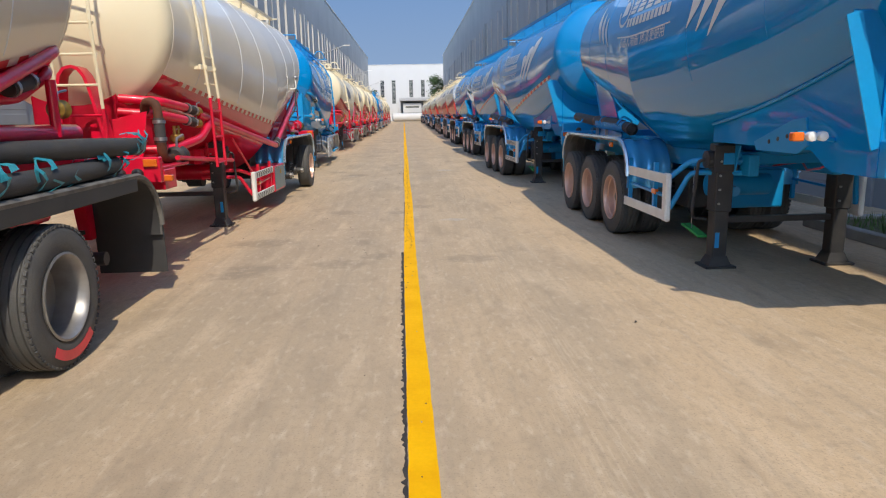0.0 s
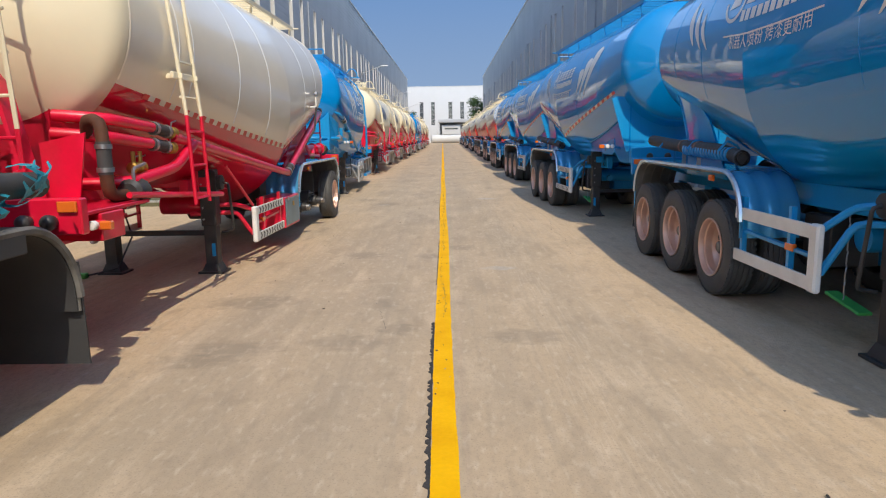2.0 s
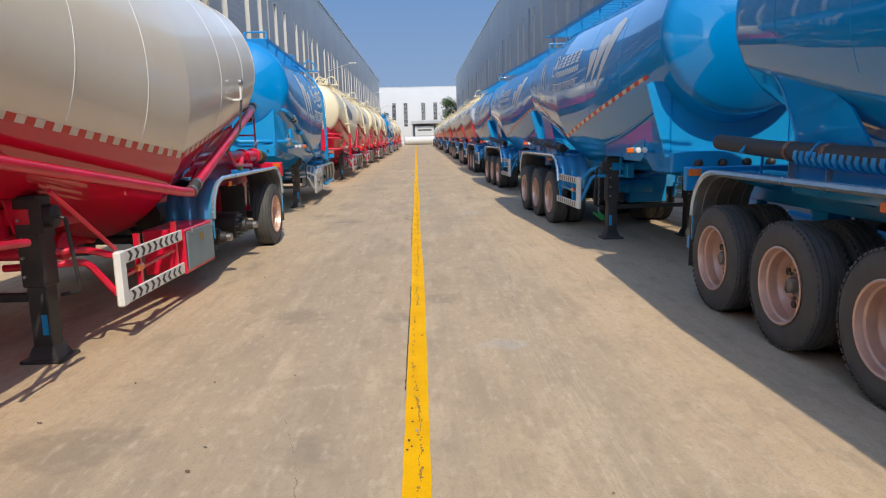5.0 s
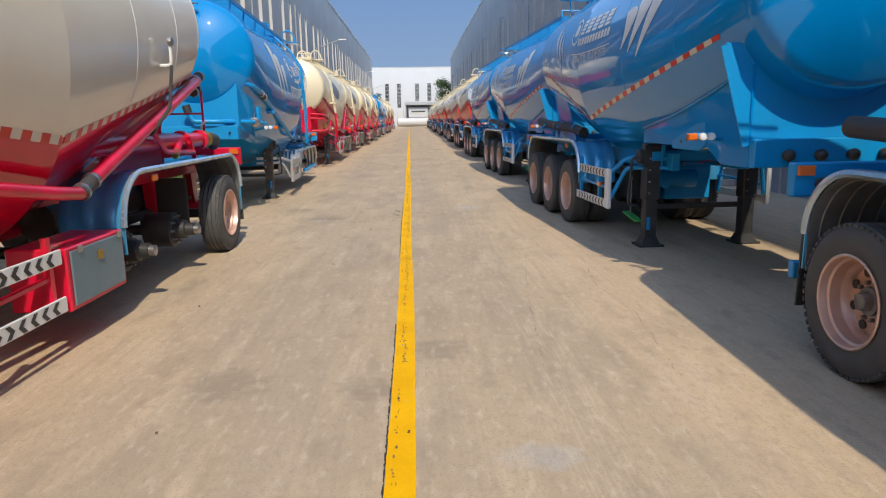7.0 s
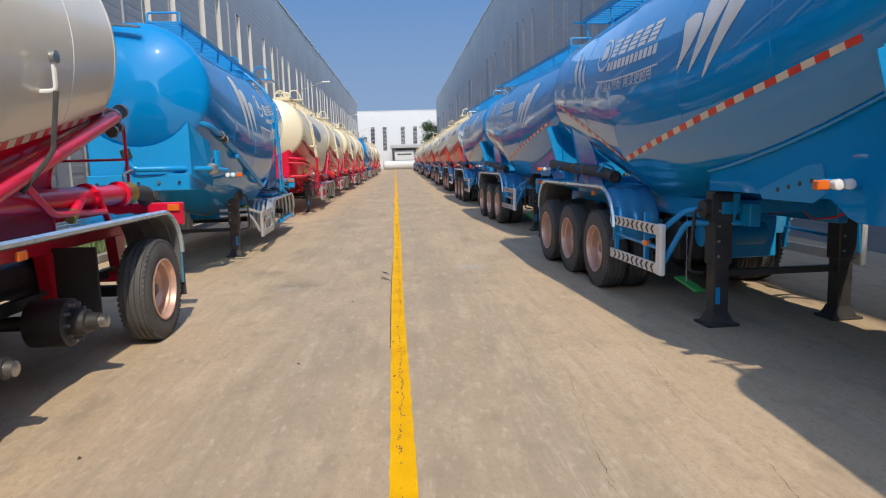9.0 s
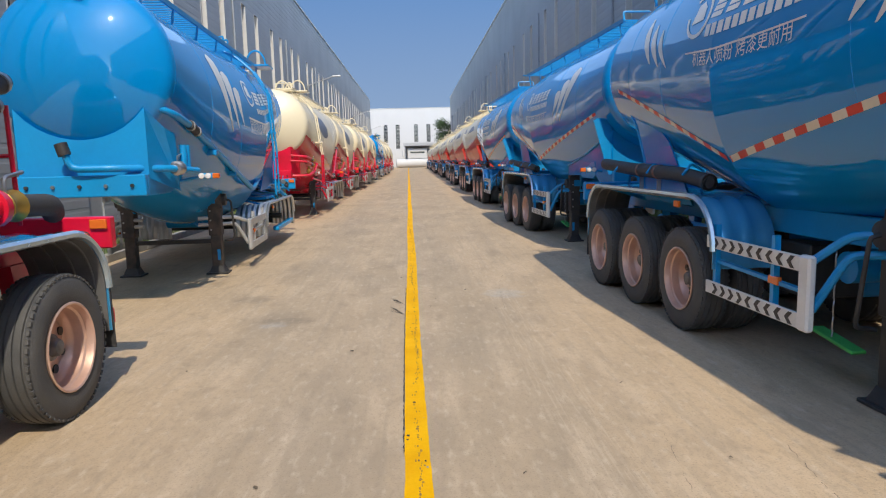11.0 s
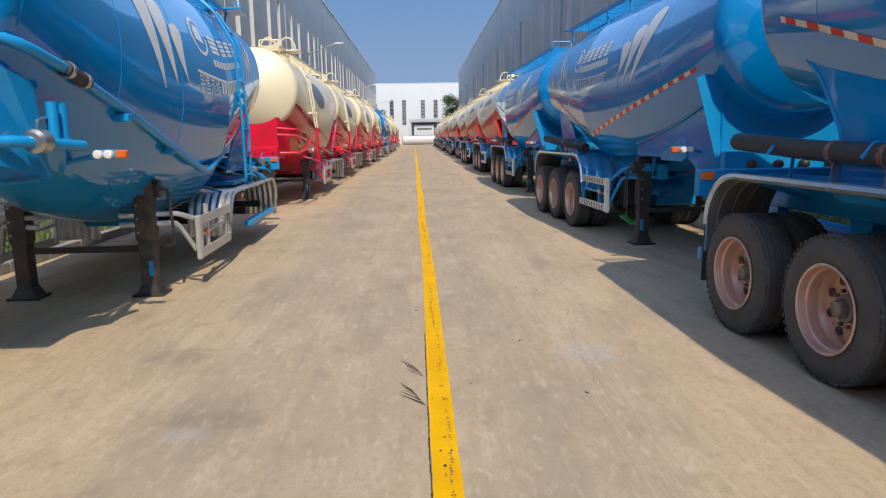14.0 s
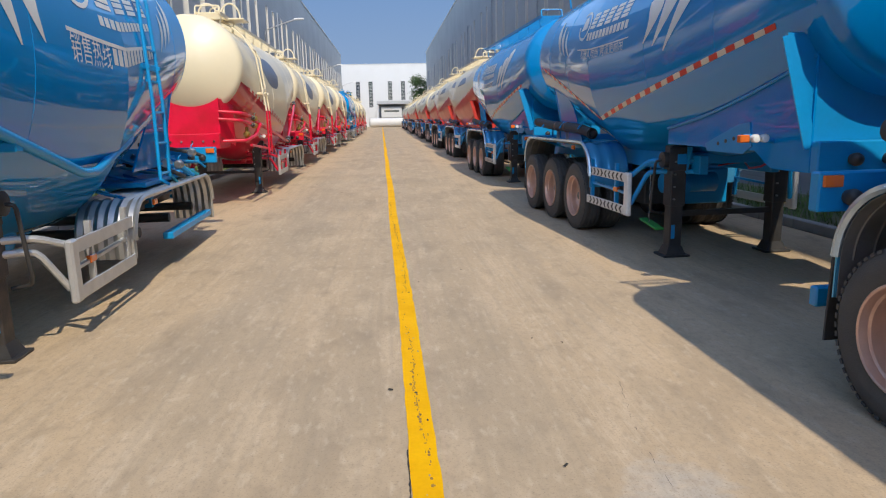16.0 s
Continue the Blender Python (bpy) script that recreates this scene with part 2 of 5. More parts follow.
    src = layer(src, 70.0, (1, 1, 1), 0.56, 0.72, (0.22, 0.17, 0.12), 0.6, 4)
    nt.links.new(src, b.inputs["Base Color"])
    return m


CONCRETE = concrete_material()


# ---- mesh helpers ----
def mesh_of(name, bm, *mats, smooth=False):
    me = bpy.data.meshes.new(name)
    bmesh.ops.recalc_face_normals(bm, faces=bm.faces)
    bm.to_mesh(me)
    bm.free()
    for m in mats:
        me.materials.append(m)
    if smooth:
        me.polygons.foreach_set("use_smooth", [True] * len(me.polygons))
        me.set_sharp_from_angle(angle=radians(38))
    return me


def part(name, bm, mat, parent, label="", smooth=True, kind=""):
    mats = mat if isinstance(mat, (list, tuple)) else [mat]
    ob = new(name, bm if isinstance(bm, bpy.types.Mesh) else mesh_of(name, bm, *mats, smooth=smooth))
    ob.parent = parent
    return tagged(ob, label, kind=kind)


def thing(name, label, category, m=None, group="", kind="", bm=None, mat=None, smooth=True):
    data = mesh_of(name, bm, *(mat if isinstance(mat, (list, tuple)) else [mat]), smooth=smooth) if bm else None
    ob = new(name, data)
    if m is not None:
        ob.matrix_world = m
    return tagged(ob, label, category, group, kind)


def box(bm, lo, hi, bevel=0.0, turn=None, mat=0):
    lo, hi = Vector(lo), Vector(hi)
    lo, hi = Vector([min(a, b) for a, b in zip(lo, hi)]), Vector([max(a, b) for a, b in zip(lo, hi)])
    c, d = (lo + hi) / 2, hi - lo
    made = bmesh.ops.create_cube(bm, size=1.0, matrix=Matrix.Translation(c) @ (turn or Matrix()) @ Matrix.Diagonal((*d, 1)))
    faces = {f for v in made["verts"] for f in v.link_faces}
    for f in faces:
        f.material_index = mat
    if bevel:
        bmesh.ops.bevel(bm, geom=list({e for f in faces for e in f.edges}), offset=bevel, segments=1, affect="EDGES", material=-1)
    return bm


def bar(bm, a, b, w, h, bevel=0.0):
    """A rectangular bar from a to b."""
    a, b = Vector(a), Vector(b)
    q = (b - a).to_track_quat("Y", "Z").to_matrix().to_4x4()
    made = bmesh.ops.create_cube(bm, size=1.0, matrix=Matrix.Translation((a + b) / 2) @ q @ Matrix.Diagonal((w, (b - a).length, h, 1)))
    if bevel:
        bmesh.ops.bevel(bm, geom=list({e for v in made["verts"] for e in v.link_edges}), offset=bevel, segments=1, affect="EDGES")
    return bm


def tube(bm, pts, r, seg=8, mat=0, caps=True):
    """A round tube along points; corners are rounded by two extra points."""
    pts = [Vector(p) for p in pts]
    if len(pts) > 2:
        out = [pts[0]]
        for a, b, c in zip(pts, pts[1:], pts[2:]):
            k = min(r * 2.2, (b - a).length * 0.45, (c - b).length * 0.45)
            p, q = b + (a - b).normalized() * k, b + (c - b).normalized() * k
            out += [p, (p + q) / 4 + b / 2, q]
        pts = out + [pts[-1]]
    radii = r if isinstance(r, list) else [r] * len(pts)
    rings, up = [], None
    for i, p in enumerate(pts):
        d = (pts[min(i + 1, len(pts) - 1)] - pts[max(i - 1, 0)]).normalized()
        if up is None:
            up = d.orthogonal().normalized()
        up = (up - d * up.dot(d)).normalized()
        side = d.cross(up)
        rings.append([bm.verts.new(p + radii[i] * (math.cos(2 * math.pi * k / seg) * up + math.sin(2 * math.pi * k / seg) * side)) for k in range(seg)])
    for a, b in zip(rings, rings[1:]):
        for k in range(seg):
            bm.faces.new((a[k], a[(k + 1) % seg], b[(k + 1) % seg], b[k])).material_index = mat
    if caps:
        bm.faces.new(rings[0][::-1]).material_index = mat
        bm.faces.new(rings[-1]).material_index = mat
    return bm


def lathe(bm, profile, seg=40, axis="X", mat=0, centre=(0, 0, 0), caps=(1, 1)):
    """Turns (along, radius) pairs round an axis."""
    c, rings = Vector(centre), []
    for a, r in profile:
        ring = []
        for k in range(seg):
            t = 2 * math.pi * k / seg
            y, z = r * math.cos(t), r * math.sin(t)
            ring.append(bm.verts.new(c + Vector({"X": (a, y, z), "Y": (y, a, z), "Z": (y, z, a)}[axis])))
        rings.append(ring)
    for p, q in zip(rings, rings[1:]):
        for k in range(seg):
            bm.faces.new((p[k], p[(k + 1) % seg], q[(k + 1) % seg], q[k])).material_index = mat
    for ring, close in zip((rings[0], rings[-1]), caps):
        if close:
            bm.faces.new(ring).material_index = mat
    return bm


def sheet(bm, path, x0, x1, thick, mat=0, ripple=0.0, ribs=0):
    """A bent plate: a path in (y, z) swept from x0 to x1, with optional ribs across its width."""
    n = max(1, ribs * 4)
    up = []
    for i, (y, z) in enumerate(path):
        a, b = path[max(i - 1, 0)], path[min(i + 1, len(path) - 1)]
        t = Vector((b[0] - a[0], b[1] - a[1])).normalized()
        up.append((-t.y, t.x))
    grid = []
    for side in (0, 1):
        rows = []
        for (y, z), (ny, nz) in zip(path, up):
            row = []
            for k in range(n + 1):
                h = ripple * math.sin(2 * math.pi * ribs * k / n) - side * thick
                row.append(bm.verts.new((x0 + (x1 - x0) * k / n, y + ny * h, z + nz * h)))
            rows.append(row)
        grid.append(rows)
    for rows in grid:
        for a, b in zip(rows, rows[1:]):
            for k in range(n):
                bm.faces.new((a[k], a[k + 1], b[k + 1], b[k])).material_index = mat
    o, i = grid
    for a, b in zip(range(len(path) - 1), range(1, len(path))):
        for k in (0, n):
            bm.faces.new((o[a][k], o[b][k], i[b][k], i[a][k])).material_index = mat
    for a in (0, len(path) - 1):
        for k in range(n):
            bm.faces.new((o[a][k], o[a][k + 1], i[a][k + 1], i[a][k])).material_index = mat
    return bm


def prism(bm, outline, x0, x1):
    """A flat plate with an outline in (y, z), from x0 to x1."""
    a = [bm.verts.new((x0, y, z)) for y, z in outline]
    b = [bm.verts.new((x1, y, z)) for y, z in outline]
    n = len(outline)
    bm.faces.new(a), bm.faces.new(b[::-1])
    for k in range(n):
        bm.faces.new((a[k], b[k], b[(k + 1) % n], a[(k + 1) % n]))
    return bm


def B():
    return bmesh.new()


# ---- wheels: one tyre, rim and hub mesh for all ----
GREASY = material("greasy_hub_steel", (0.24, 0.24, 0.24), 0.5, 0.5, 0.0, (0.10, 0.085, 0.075), 12, 0.7)


def wheel_meshes():
    R, W = 0.545, 0.145
    prof = [(-W * 0.75, 0.315), (-W * 0.95, 0.33), (-W * 1.08, 0.40), (-W * 1.02, 0.48), (-W * 0.86, 0.53)]
    for g in (-0.6, -0.2, 0.2, 0.6):
        prof += [(W * (g - 0.15), R), (W * (g - 0.13), R - 0.014), (W * (g - 0.05), R - 0.014), (W * (g - 0.03), R)]
    prof += [(W * 0.86, 0.53), (W * 1.02, 0.48), (W * 1.08, 0.40), (W * 0.95, 0.33), (W * 0.75, 0.315)]
    tyre = lathe(B(), prof, 56, caps=(0, 0))
    for k in range(56):
        t = 2 * math.pi * k / 56
        for s in (-1, 1):
            m = Matrix.Rotation(t, 4, "X") @ Matrix.Translation((s * W * 0.88, 0, 0.529))
            bmesh.ops.create_cube(tyre, size=1.0, matrix=m @ Matrix.Diagonal((0.02, 0.036, 0.018, 1)))
    outer = lathe(B(), [(-0.13, 0.325), (-0.152, 0.335), (-0.159, 0.324), (-0.152, 0.313), (-0.115, 0.306), (-0.098, 0.304), (-0.085, 0.290), (-0.02, 0.282), (0.0, 0.279), (0.012, 0.268), (0.045, 0.262), (0.06, 0.25), (0.048, 0.215), (0.035, 0.15), (0.03, 0.14), (0.03, 0.02)], 40, caps=(0, 1))
    for k in range(8):
        t = 2 * math.pi * (k + 0.5) / 8
        m = Matrix.Rotation(t, 4, "X") @ Matrix.Translation((0.038, 0, 0.203)) @ Matrix.Rotation(radians(90), 4, "Y")
        bmesh.ops.create_cone(outer, cap_ends=True, segments=12, radius1=0.034, radius2=0.034, depth=0.014, matrix=m)
    for f in outer.faces:
        if len(f.verts) == 12 or (f.calc_center_median().yz.length > 0.17 and f.calc_center_median().yz.length < 0.237 and len(f.verts) == 4 and f.calc_area() < 0.0008):
            f.material_index = 1
    hub = lathe(B(), [(0.032, 0.105), (0.0, 0.10), (-0.006, 0.07), (-0.045, 0.066), (-0.06, 0.055), (-0.065, 0.02)], 20)
    drum = lathe(B(), [(0.30, 0.21), (-0.02, 0.21), (-0.03, 0.19), (-0.03, 0.12), (-0.16, 0.11), (-0.17, 0.08), (-0.26, 0.075), (-0.265, 0.03)], 28)
    return (mesh_of("tyre", tyre, RUBBER, smooth=True), mesh_of("rim", outer, RIM, BLACK, smooth=True), mesh_of("hub", hub, GREASY, smooth=True), mesh_of("brake_drum", drum, BLACK, smooth=True))


TYRE, RIM_MESH, HUB, DRUM = wheel_meshes()
NUT = mesh_of("wheel_nut", lathe(B(), [(-0.03, 0.008), (-0.028, 0.015), (0.02, 0.016)], 6), GREASY)


def studs(parent, r, x):
    for k in range(10):
        a = 2 * math.pi * k / 10
        part("wheel_nut", NUT, None, parent).matrix_basis = pose(x, r * math.cos(a), r * math.sin(a))


GREY_RIM = mesh_of("rim", lathe(B(), [(-0.13, 0.325), (-0.152, 0.335), (-0.158, 0.318), (-0.14, 0.300), (-0.06, 0.285), (0.08, 0.27), (0.10, 0.2), (0.10, 0.02)], 40, caps=(0, 1)), material("grey_steel_rim", (0.34, 0.33, 0.32), 0.4, 0.6, 0.0, (0.22, 0.2, 0.19), 6, 0.7), smooth=True)


def add_wheel(parent, s, y, x, nuts=False):
    """A wheel whose outer face looks towards s along x."""
    w = part("wheel", TYRE, None, parent)
    w.matrix_basis = pose(x, y, 0.545, 0, 0, 0 if s < 0 else 180)
    part("rim", RIM_MESH, None, w, "copper-coloured primed steel rim")
    part("hub", HUB, None, w)
    if nuts:
        studs(w, 0.13, 0.028)
    return w


# ---- bulk tank trailers ----
class Tank:
    """The V-shaped vessel: round front and rear heads, two oblique cones that meet in a deep seam.
    Local y runs from the front to the rear, 0 at the landing legs."""

    def __init__(self, front, seam, rear, top=4.1, low=1.1, r_end=1.08, r_mid=1.25, z_front=3.06, z_rear=3.0, top_rear=None, splits=(-26, -34, -28), ease=1.0, straight=False):
        self.front, self.seam, self.rear = front, seam, rear
        self.splits, self.ease, self.straight = splits, ease, straight
        self.rings = {front: (z_front, r_end, top - z_front), seam: ((top + low) / 2, r_mid, (top - low) / 2), rear: (z_rear, r_end, (top_rear or top) - z_rear)}

    def ring(self, y):
        a, b = (self.front, self.seam) if y <= self.seam else (self.seam, self.rear)
        k = (y - a) / (b - a)
        z, rx, rz = [p + (q - p) * k for p, q in zip(self.rings[a], self.rings[b])]
        if self.ease != 1.0 and y < self.seam:
            zs = [(r[0] + r[2], r[0] - r[2]) for r in (self.rings[a], self.rings[b])]
            low = zs[0][1] + (zs[1][1] - zs[0][1]) * (1 - (1 - k) ** self.ease)
            z, rz = (zs[0][0] + low) / 2, (zs[0][0] - low) / 2
        return [z, rx, rz]

    def split(self, y):
        """The angle of the colour change and of the tape at y."""
        a, b, i = (self.front, self.seam, 0) if y <= self.seam else (self.seam, self.rear, 1)
        k = (y - a) / (b - a)
        if self.straight and i == 0:
            ends = [self.rings[q][0] + self.rings[q][2] * math.sin(radians(c)) for q, c in ((a, self.splits[0]), (b, self.splits[1]))]
            z, _, rz = self.ring(y)
            return math.degrees(math.asin((ends[0] + (ends[1] - ends[0]) * k - z) / rz))
        return self.splits[i] + (self.splits[i + 1] - self.splits[i]) * k

    def at(self, y, deg, off=0.0):
        """A point on the skin; deg 0 is the +x side, 90 the top."""
        z, rx, rz = self.ring(y)
        t = radians(deg)
        return Vector(((rx + off) * math.cos(t), y, z + (rz + off) * math.sin(t)))

    def shell(self, y0, y1):
        bm, rows, n = B(), [], 64
        for k in range(15):
            y = y0 + (y1 - y0) * k / 14
            c = self.splits[1] if y == self.seam else self.split(y)
            degs = [c + (180 - 2 * c) * i / 44 for i in range(45)] + [180 - c + (180 + 2 * c) * i / 20 for i in range(1, 20)]
            rows.append([bm.verts.new(self.at(y, d)) for d in degs])
        for a, b in zip(rows, rows[1:]):
            for k in range(n):
                bm.faces.new((a[k], a[(k + 1) % n], b[(k + 1) % n], b[k])).material_index = 0 if k < 44 else 1
        return bm

    def head(self, y, way, bulge=0.5):
        bm = B()
        z, rx, rz = self.rings[y]
        last = None
        # a shallow crown that turns into a tight knuckle at the weld
        prof = [(1 - 0.19 * (1 - math.cos(radians(61 * k / 5))), 0.42 * math.sin(radians(61 * k / 5))) for k in range(6)]
        prof += [(prof[5][0] * (1 - k / 8), 0.42 * 0.875 + 0.63 * (1 - (1 - k / 8) ** 2)) for k in range(1, 9)]
        for f, d in prof:
            yy = y + way * bulge * 0.92 * d
            if f == 0:
                tip = bm.verts.new((0, yy, z))
                for i in range(64):
                    bm.faces.new((last[i], last[(i + 1) % 64], tip))
                break
            ring = [bm.verts.new((rx * f * math.cos(2 * math.pi * i / 64), yy, z + rz * f * math.sin(2 * math.pi * i / 64))) for i in range(64)]
            if last:
                for i in range(64):
                    bm.faces.new((last[i], last[(i + 1) % 64], ring[(i + 1) % 64], ring[i]))
            last = ring
        return bm

    def band(self, y, w=0.03, off=0.006, d0=-40, d1=220):
        bm = B()
        rows = []
        for yy, o in ((y - w, -0.004), (y - w * 0.5, off), (y + w * 0.5, off), (y + w, -0.004)):
            rows.append([bm.verts.new(self.at(yy, d0 + (d1 - d0) * k / 60, o)) for k in range(61)])
        for a, b in zip(rows, rows[1:]):
            for k in range(60):
                bm.faces.new((a[k], a[k + 1], b[k + 1], b[k]))
        return bm

    def words(self, text, s, y, deg, size, length=None, off=0.006):
        """Lettering laid on the skin; it starts at y and runs the way a passer-by reads it."""
        c = bpy.data.curves.new("lettering", "FONT")
        c.body, c.size, c.resolution_u = text, size, 2
        o = new("lettering", c)
        me = bpy.data.meshes.new_from_object(o)
        bpy.data.objects.remove(o)
        wide = max(v.co.x for v in me.vertices)
        k = (length or wide) / wide
        for v in me.vertices:
            yy = y + s * v.co.x * k
            d = deg + math.degrees(v.co.y / (self.ring(yy)[2] * 0.95))
            v.co = self.at(yy, d if s > 0 else 180 - d, off)
        return me

    def patch(self, bm, points, off=0.005, mat=0, s=1):
        """A thin decal on the skin with corners in (y, degrees)."""
        vs = []
        for y, d in points:
            vs.append(bm.verts.new(self.at(y, d if s > 0 else 180 - d, off)))
        bm.faces.new(vs).material_index = mat


def tape(tank, s, y0, y1, piece=0.15, half=1.4, shift=1.8):
    bm, y, i = B(), y0, 0
    while y < y1 - 0.01:
        e = min(y + piece, y1)
        a, b = tank.split(y) + shift, tank.split(e) + shift
        tank.patch(bm, [(y, a - half), (e, b - half), (e, b + half), (y, a + half)], 0.004, i % 2, s)
        y, i = e, i + 1
    return bm


def swoosh(tank, s, y, d0, d1, lean, width, slim=False):
    """A crescent blade: thin at both ends, bowed."""
    bm, n, rows = B(), 14, []
    for k in range(n + 1):
        t = k / n
        d = d0 + (d1 - d0) * t
        w = width * math.sin(math.pi * min(1, t * 0.9 + 0.05)) if slim else 1.45 * width * (0.06 + 0.94 * min(1, t * 1.35)) * (1.0 if t < 0.9 else math.sqrt(max(0.0, 1 - ((t - 0.9) / 0.1) ** 2)) * 0.8 + 0.2)
        mid = y + lean * t + 0.10 * math.sin(math.pi * t) * (1 if lean > 0 else -1)
        rows.append((mid - w / 2, mid + w / 2, d))
    for (a0, a1, d), (b0, b1, e) in zip(rows, rows[1:]):
        tank.patch(bm, [(a0, d), (a1, d), (b1, e), (b0, e)], 0.005, 0, s)
    return bm


def arch(y0, y1, z0, top, r, z1=None, lift=0.0):
    """The side line of a mudguard: up, round, along and down again."""
    z1 = z0 if z1 is None else z1
    pts = [(y0, z0)]
    for k in range(9):
        t = radians(180 - 90 * k / 8)
        pts.append((y0 + r + r * math.cos(t), top - r + r * math.sin(t)))
    for k in range(1, 7):
        pts.append((y0 + r + (y1 - y0 - 2 * r) * k / 6, top + lift * k / 6))
    for k in range(1, 9):
        t = radians(90 - 90 * k / 8)
        pts.append((y1 - r + r * math.cos(t), top + lift - r + r * math.sin(t)))
    pts.append((y1, z1))
    return pts[::1]


def landing_gear(t, s_all=(-1, 1), x=0.71, crank=-1):
    for s in s_all:
        leg = part("landing_leg", box(box(box(B(), (s * x - 0.105, -0.105, 0.66), (s * x + 0.105, 0.105, 1.44), 0.014), (s * x - 0.085, -0.085, 0.08), (s * x + 0.085, 0.085, 0.68), 0.01), (s * x - 0.14, -0.115, 1.12), (s * x + 0.14, -0.098, 1.42), 0.006), BLACK, t, smooth=False)
        foot = B()
        box(foot, (s * x - 0.18, -0.16, 0.0), (s * x + 0.18, 0.16, 0.03), 0.006)
        lo = [foot.verts.new((s * x + a, b, 0.03)) for a, b in ((-0.135, -0.12), (0.135, -0.12), (0.135, 0.12), (-0.135, 0.12))]
        hi = [foot.verts.new((s * x + a, b, 0.14)) for a, b in ((-0.088, -0.088), (0.088, -0.088), (0.088, 0.088), (-0.088, 0.088))]
        for k in range(4):
            foot.faces.new((lo[k], lo[(k + 1) % 4], hi[(k + 1) % 4], hi[k]))
        part("foot_plate", foot, BLACK, leg, smooth=False)
        g = lathe(box(B(), (s * x - 0.10, 0.105, 1.06), (s * x + 0.08, 0.18, 1.36), 0.02), [(x + 0.10, 0.03), (x + 0.11, 0.10), (x + 0.19, 0.10), (x + 0.20, 0.03)], 16, "X", centre=(0, 0, 1.26)) if s > 0 else lathe(box(B(), (s * x - 0.08, 0.105, 1.06), (s * x + 0.10, 0.18, 1.36), 0.02), [(-x - 0.10, 0.03), (-x - 0.11, 0.10), (-x - 0.19, 0.10), (-x - 0.20, 0.03)], 16, "X", centre=(0, 0, 1.26))
        part("gearbox", g, BLACK, leg, smooth=False)
        for k in range(4):
            part("bolt", lathe(B(), [(-0.105, 0.013), (-0.08, 0.013)], 8, "Y", centre=(s * x - 0.06, -0.025, 0.76 + 0.16 * k)), STEEL, leg)
    s = crank
    h = tube(B(), [(s * (x + 0.12), 0.0, 1.26), (s * (x + 0.27), 0.0, 1.25), (s * (x + 0.29), 0.06, 0.68), (s * (x + 0.27), 0.1, 0.58), (s * (x + 0.1), 0.11, 0.55)], 0.018)
    part("crank_handle", h, BLACK, t)
    part("leg_crossbar", bar(B(), (-x, 0, 0.56), (x, 0, 0.56), 0.07, 0.07), BLACK, t, smooth=False)
    part("leg_sticker", box(B(), (s * x + s * 0.04 - 0.025, -0.0885, 0.24), (s * x + s * 0.04 + 0.025, -0.086, 0.42)), BLUE_FRAME, t, "small blue sticker", smooth=False)


def side_guard(t, s, y0, y1, z0, z1, frame_mat, chevrons=True, x=1.24, board_mat=None):
    """Underrun guard: a broad end post, two boards with chevrons, and braces behind."""
    boards = board_mat or WHITE
    post = box(B(), (s * x, y0 - 0.015, z0), (s * (x - 0.07), y0 + 0.12, z1), 0.018)
    part("guard_post", post, boards, t, smooth=False)
    for z in (z0 + 0.01, z1 - 0.13):
        bd = part("guard_board", box(B(), (s * (x - 0.012), y0 + 0.12, z), (s * (x - 0.035), y1, z + 0.12), 0.004), boards, t, smooth=False)
        if chevrons:
            n = max(1, int((y1 - y0 - 0.2) / 0.145))
            for k in range(n):
                a, d, c = y0 + 0.17 + k * 0.145, 1 if k < n / 2 else -1, B()
                for p, q, o0, o1 in ((z + 0.012, z + 0.06, 0, 0.05), (z + 0.06, z + 0.108, 0.05, 0)):
                    o0, o1 = (0.05 - o0, 0.05 - o1) if d < 0 else (o0, o1)
                    xs = s * (x - 0.0085)
                    c.faces.new([c.verts.new(v) for v in ((xs, a + o0, p), (xs, a + o0 + 0.056, p), (xs, a + o1 + 0.056, q), (xs, a + o1, q))])
                part("chevron", c, BLACK, bd, smooth=False)
    br = B()
    bar(br, (s * (x - 0.06), y0 + 0.5, z0 + 0.05), (s * (x - 0.06), y0 + 0.5, z1 + 0.1), 0.05, 0.05)
    bar(br, (s * (x - 0.06), y1 - 0.12, z0 + 0.05), (s * (x - 0.06), y1 - 0.12, z1 + 0.1), 0.05, 0.05)
    bar(br, (s * (x - 0.07), y0 + 0.1, (z0 + z1) / 2), (s * (x - 0.07), y1 - 0.1, (z0 + z1) / 2 + 0.04), 0.05, 0.03)
    part("guard_frame", br, frame_mat, t, smooth=False)
    ends = ((z1 - 0.04, z1 + 0.17), (z0 + 0.16, z1 + 0.03)) if frame_mat is BLUE_FRAME else ((z1 - 0.04, z1 + 0.06), (z0 + 0.12, z1 - 0.05))
    for za, zb in ends:
        part("guard_brace", tube(B(), [(s * (x - 0.08), y0 + 0.05, za), (s * (x - 0.24), y0 - 0.12, zb - 0.01), (s * 0.55, y0 - 0.4, zb), (s * 0.45, y0 - 0.42, zb)], 0.032), frame_mat, t)
    part("marker_lamp", box(B(), (s * (x - 0.03), y0 + 0.42, (z0 + z1) / 2 - 0.01), (s * (x - 0.075), y0 + 0.56, (z0 + z1) / 2 + 0.06), 0.008), AMBER, t, "amber side marker lamp", smooth=False)


